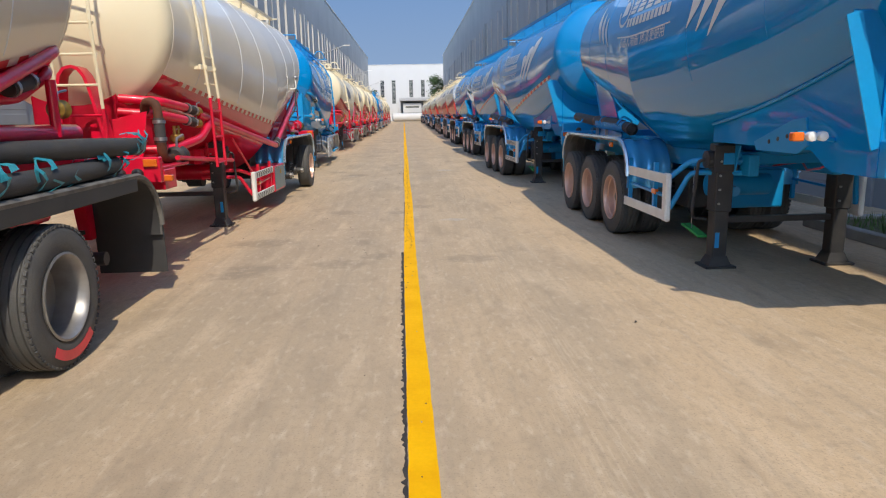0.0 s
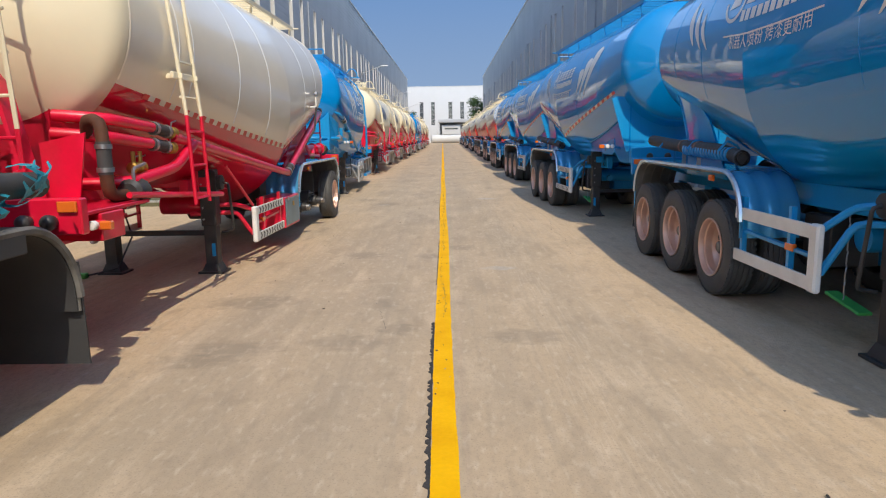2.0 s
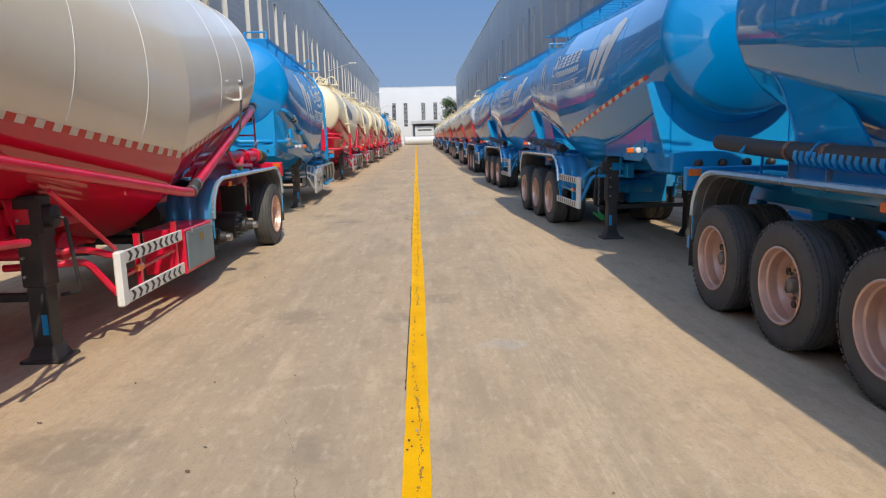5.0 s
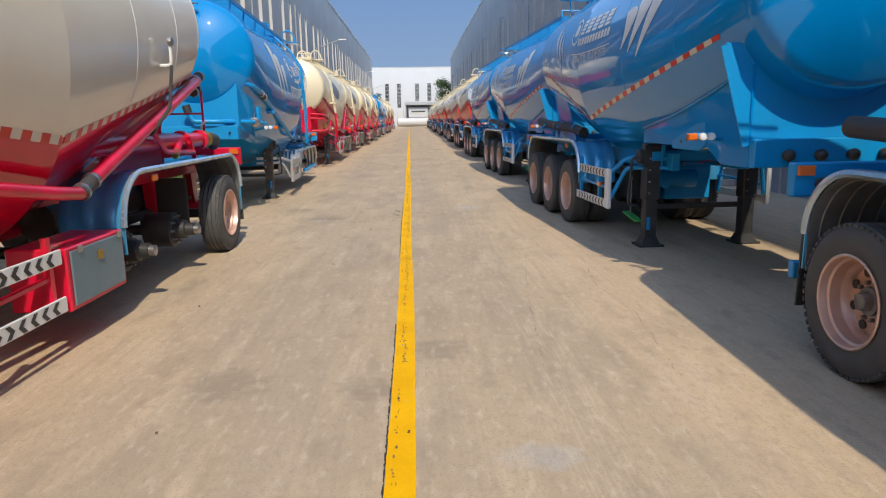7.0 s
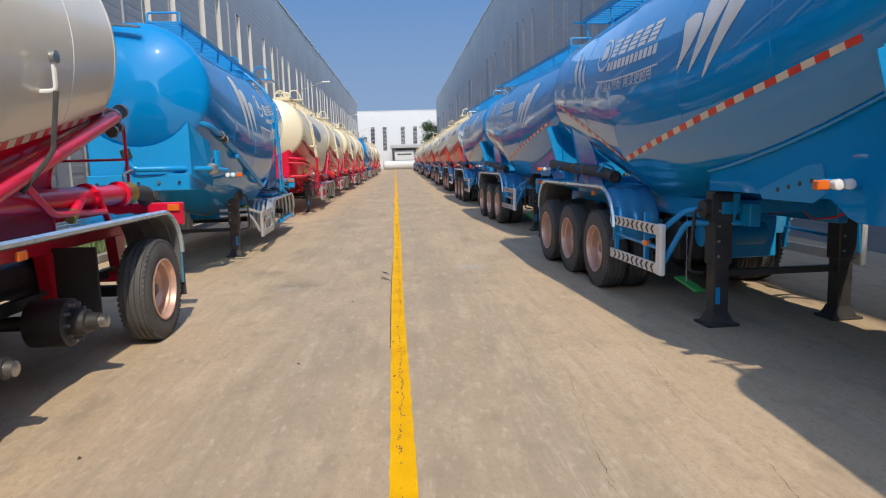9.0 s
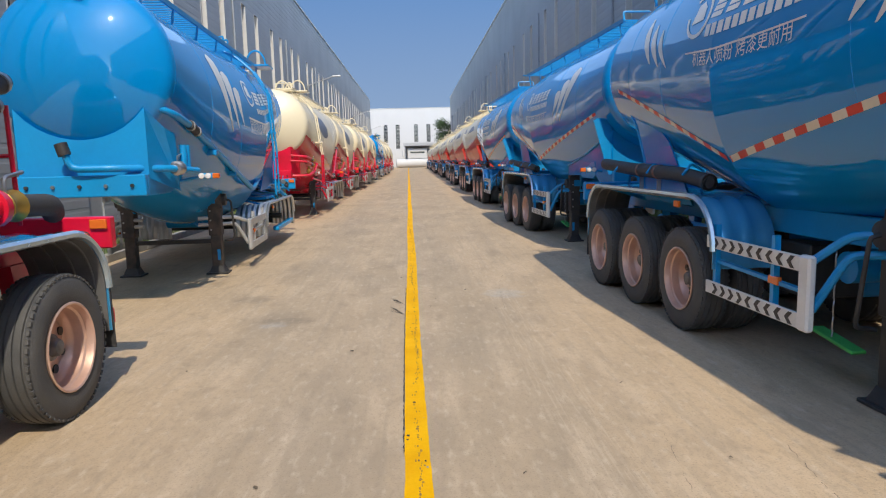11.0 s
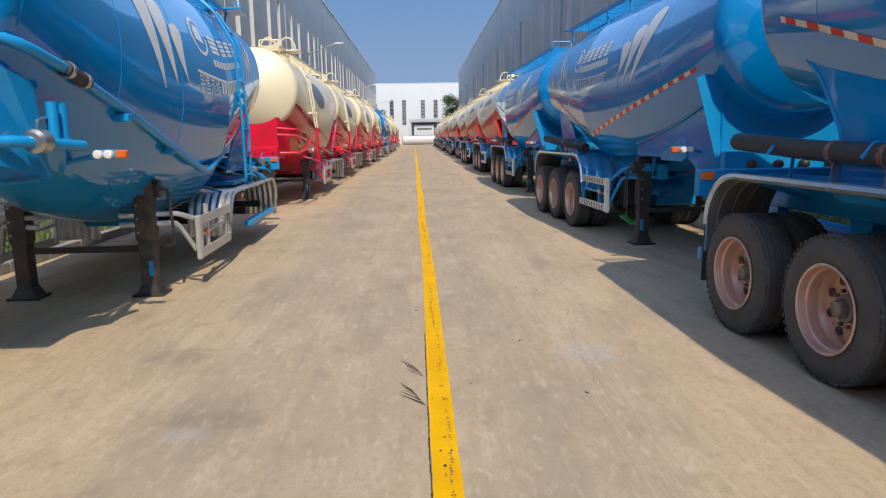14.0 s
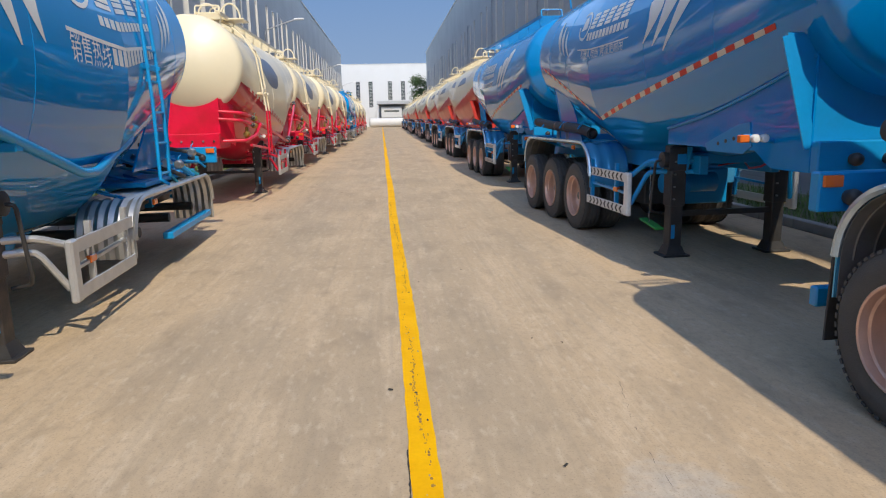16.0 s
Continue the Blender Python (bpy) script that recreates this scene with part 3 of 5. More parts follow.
def walkway(t, tank, s, mat, x=0.35, wide=0.5, y0=None, y1=None):
    """The catwalk along the top: side angles, rungs, toe brackets, low hand rail."""
    y0, y1, z = y0 or tank.front + 0.3, y1 or tank.rear - 0.1, 4.16
    bm = B()
    for xx in (x - wide / 2, x + wide / 2):
        box(bm, (s * xx - 0.02, y0, z - 0.03), (s * xx + 0.02, y1, z + 0.04))
    n = int((y1 - y0) / 0.16)
    for k in range(n + 1):
        y = y0 + (y1 - y0) * k / n
        box(bm, (s * (x - wide / 2), y - 0.02, z - 0.01), (s * (x + wide / 2), y + 0.02, z + 0.012))
    part("walkway_deck", bm, mat, t, smooth=False)
    for k in range(7):
        y = y0 + 0.2 + (y1 - y0 - 0.4) * k / 6
        part("walkway_bracket", bar(B(), (s * (x + wide / 2), y, z), (s * (x + wide / 2 - 0.05), y, z - 0.32), 0.03, 0.03), mat, t, smooth=False)
    rail = tube(B(), [(s * (x + wide / 2), y0, z), (s * (x + wide / 2), y0 + 0.05, z + 0.16), (s * (x - wide / 2), y0 + 0.05, z + 0.16), (s * (x - wide / 2), y0, z)], 0.018)
    part("walkway_rail", rail, mat, t)
    rail = tube(B(), [(s * (x + wide / 2), y1, z), (s * (x + wide / 2 + 0.12), y1 + 0.1, z + 0.02), (s * (x - wide / 2), y1 + 0.1, z + 0.02)], 0.018)
    part("walkway_rail", rail, mat, t)
    for y in (tank.front + (tank.seam - tank.front) * 0.5, tank.seam + (tank.rear - tank.seam) * 0.5):
        part("manhole", lathe(B(), [(-0.1, 0.27), (0.05, 0.27), (0.05, 0.30), (0.09, 0.30), (0.13, 0.22), (0.14, 0.02)], 24, "Z", centre=(-s * 0.2, y, 4.1)), mat, t)


def ladder(t, tank, s, y, low_z, mat_hi, mat_lo, x_lo=1.3, gap=0.4, top_z=4.45, change=2.1, lean=0.0):
    """Climbs from the frame over the flank to the top."""
    def along(z):
        return y + lean * min(1.0, (z - low_z) / (3.6 - low_z))
    for dy in (0, gap):
        side = [(s * x_lo, along(low_z) + dy, low_z), (s * x_lo, along(change) + dy, change)]
        part("ladder_rail", tube(B(), side, 0.021), mat_lo, t)
        a = [(s * x_lo, along(change) + dy, change)]
        for d in (25, 45, 62, 74):
            p = tank.at(y + dy, d, 0.12)
            a.append((s * p.x, along(p.z) + dy, p.z))
        a += [(s * 0.42, along(4) + dy, top_z), (s * 0.2, along(4) + dy, top_z - 0.05), (s * 0.12, along(4) + dy, 4.12)]
        part("ladder_rail", tube(B(), a, 0.021), mat_hi, t)
    z = low_z + 0.06
    while z < change + 0.6:
        d = 0.02 if z > change else 0
        part("ladder_rung", tube(B(), [(s * (x_lo - d * 2), along(z), z), (s * (x_lo - d * 2), along(z) + gap, z)], 0.015, 6), mat_lo if z < change else mat_hi, t)
        z += 0.36
    for d in (32, 48, 64):
        p, q = tank.at(y, d, 0.12), tank.at(y + gap, d, 0.12)
        part("ladder_rung", tube(B(), [(s * p.x, along(p.z), p.z), (s * q.x, along(q.z) + gap, q.z)], 0.015, 6), mat_hi, t)
    z = change + 0.4
    cross = part("ladder_bracket", box(B(), (s * (x_lo - 0.07), along(z) - 0.14, z - 0.035), (s * (x_lo - 0.03), along(z) + gap + 0.06, z + 0.035), 0.008), mat_hi, t, smooth=False)
    for dy in (0.0, gap):
        part("bracket_stub", box(B(), (s * (x_lo - 0.25), along(z) + dy - 0.02, z - 0.025), (s * (x_lo + 0.01), along(z) + dy + 0.02, z + 0.025), 0.004), mat_hi, cross, smooth=False)


def front_wide(t, tank, s, mat, zb, zt, hw):
    """Wide coupling beam with air couplings, full bulkhead with flanged slanting edges, deck and neck."""
    f = tank.front
    beam = part("front_beam", box(B(), (-hw, f + 0.08, zb), (hw, f + 0.19, zt), 0.012), mat, t, smooth=False)
    for k in range(4):
        part("air_coupling", lathe(B(), [(0.0, 0.05), (-0.05, 0.06), (-0.08, 0.05), (-0.1, 0.02)], 14, "Y", centre=((-0.6 + 0.4 * k) * hw, f + 0.08, (zb + zt) / 2 - 0.02)), BLACK, beam)
    z, rx, rz = tank.rings[f]
    bh, n = B(), 16
    lo, hi = [], []
    for k in range(n + 1):
        q = -1 + 2 * k / n
        x = q * 1.12
        lo.append(bh.verts.new((q * 0.82, f + 0.2, zt - 0.06)))
        hi.append(bh.verts.new((x, f + 0.2, min(2.5, z - rz * math.sqrt(max(0.0, 1 - (x / rx) ** 2)) + 0.03))))
    for k in range(n):
        bh.faces.new((lo[k], lo[k + 1], hi[k + 1], hi[k]))
    bmesh.ops.solidify(bh, geom=bh.faces[:], thickness=0.02)
    wall = part("bulkhead", bh, mat, t, smooth=False)
    for sx in (-1, 1):
        part("bulkhead_flange", bar(B(), (sx * 0.835, f + 0.19, zt - 0.06), (sx * 1.12, f + 0.19, 2.48), 0.014, 0.12), mat, wall, smooth=False)
        edge, foot = [], []
        for k in range(27):
            d = 0.18 + 2.7 * k / 26
            z, rx, rz = tank.ring(f + d)
            up = z - rz * math.sqrt(1 - (0.82 / rx) ** 2) + 0.02
            down = zb + 0.16 * min(1.0, max(0.0, (d - 0.75) / 0.25))
            edge.append((f + d, max(down + 0.03, up)))
            foot.append((f + d, down))
        skirt = part("side_skirt", prism(B(), edge + foot[::-1], sx * 0.815, sx * 0.835), BLUE if mat is BLUE_FRAME else mat, t, smooth=False)
        part("skirt_ledge", tube(B(), [(sx * 0.85, y, z - 0.03) for y, z in edge], 0.016, 6), mat, skirt)
        plate = part("lamp_bracket", prism(B(), [(f + 1.05, 1.5), (f + 1.1, 1.74), (f + 1.3, 1.72), (f + 1.95, 1.5), (f + 1.9, 1.42), (f + 1.2, 1.42)], sx * 0.835, sx * 0.85), mat, t, smooth=False)
        for k in range(4):
            part("bolt_hole", lathe(B(), [(sx * 0.848, 0.022), (sx * 0.853, 0.022)], 10, "X", centre=(0, f + 1.22 + 0.15 * k, 1.6 - 0.03 * k)), BLACK, plate)
        part("leg_bracket", prism(B(), [(-0.22, 1.42), (0.22, 1.42), (0.12, 1.12), (-0.12, 1.12)], sx * 0.60, sx * 0.62), mat, t, smooth=False)
    part("kingpin", lathe(B(), [(zb - 0.1, 0.05), (zb - 0.02, 0.05), (zb, 0.09), (zb + 0.03, 0.09)], 16, "Z", centre=(0, f + 0.3, 0)), STEEL, t)
    part("neck_crossbeam", box(B(), (-0.75, -0.12, 1.2), (0.75, 0.12, 1.34), 0.01), mat, t, smooth=False)


def front_end(t, tank, s, mat, zb, zt, hw):
    """Coupling beam, deck, bulkhead under the head, angled gussets and the neck beams."""
    f = tank.front
    beam = part("front_beam", box(B(), (-hw, f - 0.42, zb), (hw, f - 0.32, zt), 0.012), mat, t, smooth=False)
    for k in range(5):
        part("bolt", lathe(B(), [(-0.02, 0.022), (0.03, 0.022)], 8, "Y", centre=((-0.8 + 0.4 * k) * hw, f - 0.43, (zb + zt) / 2)), STEEL if k % 2 else BLACK, beam)
    part("coupling_deck", box(B(), (-hw, f - 0.32, zb + 0.02), (hw, f + 0.6, zb + 0.06)), mat, t, smooth=False)
    z, rx, rz = tank.rings[f]
    bh = B()
    cols = [-hw + 2 * hw * k / 12 for k in range(13)]
    lo = [bh.verts.new((x, f - 0.26, zt - 0.05)) for x in cols]
    hi = [bh.verts.new((x, f - 0.26, z - rz * math.sqrt(max(0.04, 0.74 - (x / rx) ** 2)) + 0.02)) for x in cols]
    for k in range(12):
        bh.faces.new((lo[k], lo[k + 1], hi[k + 1], hi[k]))
    bmesh.ops.solidify(bh, geom=bh.faces[:], thickness=0.02)
    part("bulkhead", bh, mat, t, smooth=False)
    for sx in (-1, 1):
        g = B()
        a = [(sx * hw, f - 0.27, zt - 0.05), (sx * (hw + 0.16), f + 0.4, zb + 0.02), (sx * (hw + 0.2), f + 0.2, z - rz * 0.78), (sx * (hw + 0.14), f - 0.03, z - rz * 0.7), (sx * hw, f - 0.27, z - rz * math.sqrt(max(0.04, 0.74 - (hw / rx) ** 2)))]
        g.faces.new([g.verts.new(v) for v in a])
        bmesh.ops.solidify(g, geom=g.faces[:], thickness=0.025)
        part("gusset", g, mat, t, smooth=False)
        part("neck_plate", prism(B(), [(f - 0.32, zb), (f - 0.32, zt), (f + 0.3, zt), (f + 0.7, zb + 0.12), (f + 0.5, zb)], sx * (hw - 0.02), sx * hw), mat, t, smooth=False)
        part("leg_bracket", prism(B(), [(-0.22, 1.42), (0.22, 1.42), (0.12, 1.12), (-0.12, 1.12)], sx * 0.60, sx * 0.62), mat, t, smooth=False)
    part("kingpin", lathe(B(), [(zb - 0.1, 0.05), (zb - 0.02, 0.05), (zb, 0.09), (zb + 0.03, 0.09)], 16, "Z", centre=(0, f + 0.3, 0)), STEEL, t)
    part("neck_crossbeam", box(B(), (-0.75, -0.12, 1.2), (0.75, 0.12, 1.34), 0.01), mat, t, smooth=False)


def lamp_cluster(t, s, x, y, z, mat):
    """Marker and two round lamps on an outrigger, facing forward."""
    arm = part("lamp_arm", tube(B(), [(s * 0.6, y + 0.3, z - 0.08), (s * (x - 0.2), y + 0.08, z - 0.01), (s * x, y + 0.05, z)], 0.022), mat, t)
    part("lamp_plate", box(B(), (s * (x - 0.2), y + 0.03, z - 0.04), (s * (x + 0.02), y + 0.05, z + 0.04), 0.005), mat, arm, smooth=False)
    part("marker_lens", box(B(), (s * (x - 0.01), y - 0.02, z - 0.036), (s * (x + 0.085), y + 0.05, z + 0.036), 0.01), AMBER, arm, "amber marker lens", smooth=False)
    for dx in (0.07, 0.16):
        part("lamp", lathe(B(), [(0.04, 0.036), (-0.02, 0.041), (-0.03, 0.035), (-0.035, 0.016)], 16, "Y", centre=(s * (x - dx), y, z)), LENS, arm, "round clear lamp")


def coupling(t, a, b, r, mat=None):
    """A rubber sleeve with two steel clamps between pipe ends."""
    a, b = Vector(a), Vector(b)
    h = part("hose_sleeve", tube(B(), [a, b], r * 1.1, 12), mat or HOSE, t)
    for k in (0.15, 0.85):
        p, d = a + (b - a) * k, (b - a).normalized()
        part("hose_clamp", tube(B(), [p - d * 0.02, p + d * 0.02], r * 1.28, 12), STEEL, h)


def valve(t, p, r, body=BLACK, handle=STEEL):
    p = Vector(p)
    v = part("valve", lathe(B(), [(-r * 1.3, r * 0.9), (-r * 0.9, r * 1.3), (-r * 0.3, r), (r * 0.3, r), (r * 0.9, r * 1.3), (r * 1.3, r * 0.9)], 16, "Y", centre=p), body, t)
    part("valve_handle", tube(B(), [p + Vector((0, 0, r)), p + Vector((0, 0, r * 2.2)), p + Vector((0, r * 2.5, r * 2.6))], r * 0.18, 6), handle, v)


def word_bars(tank, t, s, y, deg, length, high, count, name="lettering_bar", slant=0.0):
    """Plain upright bars where writing stands."""
    w = length / count
    for k in range(count):
        bm = B()
        a, b = y + s * w * k, y + s * (w * k + w * 0.74)
        if count <= 5:
            for q in range(4):
                d0, d1 = deg + high * 0.26 * q, deg + high * (0.26 * q + 0.2)
                tank.patch(bm, [(a + slant * q / 4, d0), (b + slant * q / 4, d0), (b + slant * (q + 0.8) / 4, d1), (a + slant * (q + 0.8) / 4, d1)], 0.005, 0, s)
        else:
            tank.patch(bm, [(a, deg), (b, deg), (b, deg + high), (a, deg + high)], 0.005, 0, s)
        part(name, bm, WHITE, t, smooth=False)


def ring_mark(tank, t, s, y, deg, ry, rd):
    """A plain oval badge: an open ring with a curved blade inside."""
    bm, n = B(), 28
    for k in range(n - 4):
        q = [2 * math.pi * (k + i) / n + 0.9 for i in (0, 1)]
        tank.patch(bm, [(y + f * ry * math.cos(a), deg + f * rd * math.sin(a)) for f, a in ((1, q[0]), (1, q[1]), (0.82, q[1]), (0.82, q[0]))], 0.005, 0, s)
    part("badge_ring", bm, WHITE, t, smooth=False)
    bl = B()
    tank.patch(bl, [(y - ry * 0.5, deg - rd * 0.25), (y + ry * 0.5, deg - rd * 0.35), (y + ry * 0.3, deg + rd * 0.5), (y - ry * 0.1, deg + rd * 0.62), (y - ry * 0.45, deg + rd * 0.3)], 0.005, 0, s)
    part("badge_blade", bl, WHITE, t, smooth=False)


def markings(t, tank, s, near):
    """White crescents, badge and lettering of the blue vessels."""
    for y, d0, d1, lean, w in ((0.05, 1, 22, -0.2, 0.24), (-0.19, -2, 29, -0.42, 0.28), (-0.45, -6, 36, -0.7, 0.32)):
        if s > 0:
            y, lean, d1 = -y * 1.6 - 0.35, lean * 0.4, d1 * 1.1
            y = -0.4 + 0.36 * (0.0 if w > 0.3 else 1.0 if w > 0.26 else 2.0)
        part("crescent", swoosh(tank, s, y, d0, d1, lean, w), WHITE, t, smooth=False)
    for y, d0, d1, w in ((3.5, 5, 33, 0.17), (3.22, 3, 27, 0.15), (2.96, 2, 22, 0.12)):
        y += 0.75 if s > 0 else 0
        part("crescent", swoosh(tank, s, y, d0, d1, 0.3, w, True), WHITE, t, smooth=False)
    def stripe(y0, y1, a, b, c, d):
        bm = B()
        n = 12
        for k in range(n):
            p, q = y0 + (y1 - y0) * k / n, y0 + (y1 - y0) * (k + 1) / n
            m = [(a + (c - a) * k / n), (a + (c - a) * (k + 1) / n), (b + (d - b) * (k + 1) / n), (b + (d - b) * k / n)]
            tank.patch(bm, [(p, m[0]), (q, m[1]), (q, m[2]), (p, m[3])], 0.005, 0, s)
        part("marking_line", bm, WHITE, t, smooth=False)
    if s < 0:
        ring_mark(tank, t, s, 2.3, 22, 0.27, 9.5)
        word_bars(tank, t, s, 2.0, 19, 1.4, 9.5, 5, slant=-0.1)
        word_bars(tank, t, s, 2.05, 12.2, 1.5, 4.6, 12)
        stripe(0.5, 2.45, 6.6, 7.3, 6.6, 7.3)
        part("lettering", tank.words("\u673a\u5668\u4eba\u55b7\u7c89 \u70e4\u6f06\u66f4\u8010\u7528", s, 2.25, 2.0, 0.16, 1.6), None, t, "small white painted slogan").data.materials.append(WHITE)
    else:
        ring_mark(tank, t, s, 1.15, 25, 0.3, 9)
        word_bars(tank, t, s, 1.55, 19, 1.9, 9, 4)
        word_bars(tank, t, s, 1.5, 12.5, 1.8, 3.4, 13)
        stripe(0.72, 3.3, 7.0, 8.3, 4.5, 5.8)
        part("lettering", tank.words("\u9500\u552e\u70ed\u7ebf", s, 0.75, -0.8, 0.26, 0.85), None, t, "white painted characters").data.materials.append(WHITE)
        word_bars(tank, t, s, 1.66, 0.2, 1.6, 5.5, 12)


def trailer(label, s, tank, paint, lower, frame_mat, axles, guard, fender, group, wheels=(1, 1, 1), head_mat=None, chevrons=True, lip=None, fender_mat=None, ribs=0, decals=False, hose=False, lad=None, boards=None, fender_w=0.62, taped=True, beam=(1.36, 1.62), hw=0.56, lamp=None, fender_x=1.24, flap=0.34, rear_beam=True, wide=False, guard_mat=None, dual=True, piece=0.15, bulge=0.52, front_mat=None):
    t = thing("tank_trailer", label, "tank trailer", Matrix(), group)
    part("front_shell", tank.shell(tank.front, tank.seam), [paint, lower], t)
    part("rear_shell", tank.shell(tank.seam, tank.rear), [paint, lower], t)
    part("front_head", tank.head(tank.front, -1, bulge), head_mat or paint, t)
    part("rear_head", tank.head(tank.rear, 1, 0.32), head_mat or paint, t)
    top_paint = paint if paint is not PEARL else WHITE
    for y in (tank.front + 0.02, tank.rear - 0.02):
        part("weld_seam", tank.band(y, 0.02, 0.004, tank.split(y) + 2, 178 - tank.split(y)), paint, t)
    ks = (0.2, 0.27, 0.55, 0.8) if paint is PEARL else (0.3, 0.62)
    for k in ks:
        y = tank.front + (tank.seam - tank.front) * k
        part("weld_seam", tank.band(y, 0.011, 0.003, tank.split(y) + 2, 178 - tank.split(y)), top_paint, t)
    for k in (0.4, 0.75):
        y = tank.seam + (tank.rear - tank.seam) * k
        part("weld_seam", tank.band(y, 0.011, 0.003, tank.split(y) + 2, 178 - tank.split(y)), top_paint, t)
    if taped:
        part("reflective_tape", tape(tank, s, tank.front + 0.5, tank.seam - 0.03, piece, 1.4, 1.8 if paint is lower else -0.9), [TAPE_RED, TAPE_WHITE], t, "red and white reflective tape", smooth=False)
        part("reflective_tape", tape(tank, s, tank.seam + 0.03, tank.rear - 0.3, piece, 1.4, 1.8 if paint is lower else -0.9), [TAPE_RED, TAPE_WHITE], t, "red and white reflective tape", smooth=False)
    front_mat = front_mat or frame_mat
    (front_wide if wide else front_end)(t, tank, s, front_mat, *beam, hw)
    lamp_cluster(t, s, *(lamp or (1.2, -2.35, 1.6)), frame_mat)
    for sx in (-1, 1):
        part("chassis_beam", box(B(), (sx * 0.42, -0.3, 1.08), (sx * 0.54, axles[-1] + 0.9, 1.32), 0.01), frame_mat, t, smooth=False)
    part("discharge_cone", lathe(B(), [(0.72, 0.12), (0.80, 0.14), (1.02, 0.34), (1.3, 0.42)], 20, "Z", centre=(0, tank.seam, 0)), lower, t)
    part("discharge_pipe", tube(B(), [(s * 0.2, tank.seam - 1.2, 0.80), (0, tank.seam, 0.78), (0, axles[-1] + 0.8, 0.86)], 0.065, 10), frame_mat, t)
    part("air_tank", lathe(B(), [(-0.42, 0.05), (-0.40, 0.14), (0.40, 0.14), (0.42, 0.05)], 16, "X", centre=(0, 1.0, 0.85)), frame_mat, t)
    landing_gear(t, crank=s)
    side_guard(t, s, *guard, guard_mat or frame_mat, chevrons, board_mat=boards)
    side_guard(t, -s, *guard, guard_mat or frame_mat, False, board_mat=boards)
    for ax, has in zip(axles, wheels):
        part("axle", tube(B(), [(-0.95, ax, 0.545), (0.95, ax, 0.545)], 0.065, 12), BLACK, t)
        for sx in (-1, 1):
            part("leaf_spring", box(box(B(), (sx * 0.46, ax - 0.5, 0.70), (sx * 0.54, ax + 0.5, 0.74)), (sx * 0.46, ax - 0.3, 0.64), (sx * 0.54, ax + 0.3, 0.70)), BLACK, t, smooth=False)
            part("spring_hanger", prism(B(), [(ax + 0.52, 1.08), (ax + 0.78, 1.08), (ax + 0.70, 0.62), (ax + 0.60, 0.62)], sx * 0.43, sx * 0.55), frame_mat, t, smooth=False)
            if has:
                add_wheel(t, sx, ax, sx * 1.115, sx == s and paint is BLUE)
                if dual:
                    w = part("inner_wheel", TYRE, None, t)
                    w.matrix_basis = pose(sx * 0.76, ax, 0.545)
            elif has is not None and wheels != (0, 0, 0):
                d = part("brake_drum", DRUM, None, t, "bare hub with steel cap and wheel studs")
                d.matrix_basis = pose(sx * 0.98, ax, 0.545, 0, 0, 0 if sx < 0 else 180)
                if sx == s:
                    studs(d, 0.165, -0.05)
                part("hub_cap", lathe(B(), [(-0.24, 0.055), (-0.32, 0.055), (-0.33, 0.03)], 14), STEEL, d)
    y0, y1, z0, top, r = fender
    path = arch(y0, y1, z0, top, r, z0 - 0.1)
    for sx in (-1, 1):
        x1 = sx * fender_x
        f = part("mudguard", sheet(B(), path, x1 - sx * fender_w, x1, 0.012, 0, 0.012, ribs or 3), fender_mat or FILM, t)
        part("mudguard_lip", tube(B(), [(x1, y, z + 0.002) for y, z in path[1:-1]], 0.03, 6), lip or (GALV if fender_mat is GALV else LIP), f)
        if fender_mat is not GALV:
            under = arch(y0 + 0.028, y1 - 0.028, z0, top - 0.028, r - 0.02, z0 - 0.1)
            part("mudguard_liner", sheet(B(), under, x1 - sx * (fender_w - 0.01), x1 - sx * 0.012, 0.006), LINER if (fender_mat or FILM) is FILM else FLAP, f)
            if sx == s and (fender_mat or FILM) is FILM:
                for k in range(4):
                    x = x1 - sx * (0.1 + 0.14 * k)
                    part("liner_rib", tube(B(), [(x, y, z - 0.01) for y, z in arch(y0 + 0.032, y1 - 0.032, z0, top - 0.032, r - 0.02)[1:-1]], 0.010, 6), LINER, f)
        if flap:
            fl = prism(B(), [(y1 + 0.01, z0 + 0.25), (y1 + 0.03, z0 + 0.25), (y1 + 0.05, flap), (y1 + 0.035, flap)], x1 - sx * (0.56 if flap > 0.3 else 0.7), x1)
            part("mudflap", fl, FLAP, t, smooth=False)
        for y in (y0 + r, (y0 + y1) / 2, y1 - r):
            part("mudguard_bracket", bar(B(), (sx * 0.5, y, 1.2), (sx * 1.1, y, top - 0.03), 0.05, 0.04), frame_mat, t, smooth=False)
        part("side_marker", box(B(), (x1 - sx * 0.02, y0 + 0.75, top - 0.13), (x1 + sx * 0.012, y0 + 0.87, top - 0.06), 0.008), AMBER, t, "amber side marker lamp", smooth=False)
    if rear_beam:
        part("rear_bumper", box(B(), (-1.15, axles[-1] + 0.86, 0.50), (1.15, axles[-1] + 0.94, 0.64), 0.01), frame_mat, t, smooth=False)
    rc = part("rear_crossbeam", box(B(), (-1.22, axles[-1] + 0.84, 1.17), (1.22, axles[-1] + 0.94, 1.44), 0.012), frame_mat, t, smooth=False)
    part("rear_marker", box(B(), (s * 1.2, axles[-1] + 0.81, 1.34), (s * 1.06, axles[-1] + 0.84, 1.42), 0.006), AMBER, rc, "amber marker lamp", smooth=False)
    for dx in (1.0, 0.82):
        part("air_coupling", lathe(B(), [(0.0, 0.05), (-0.05, 0.06), (-0.08, 0.05), (-0.1, 0.02)], 14, "Y", centre=(s * dx, axles[-1] + 0.84, 1.27)), BLACK, rc)
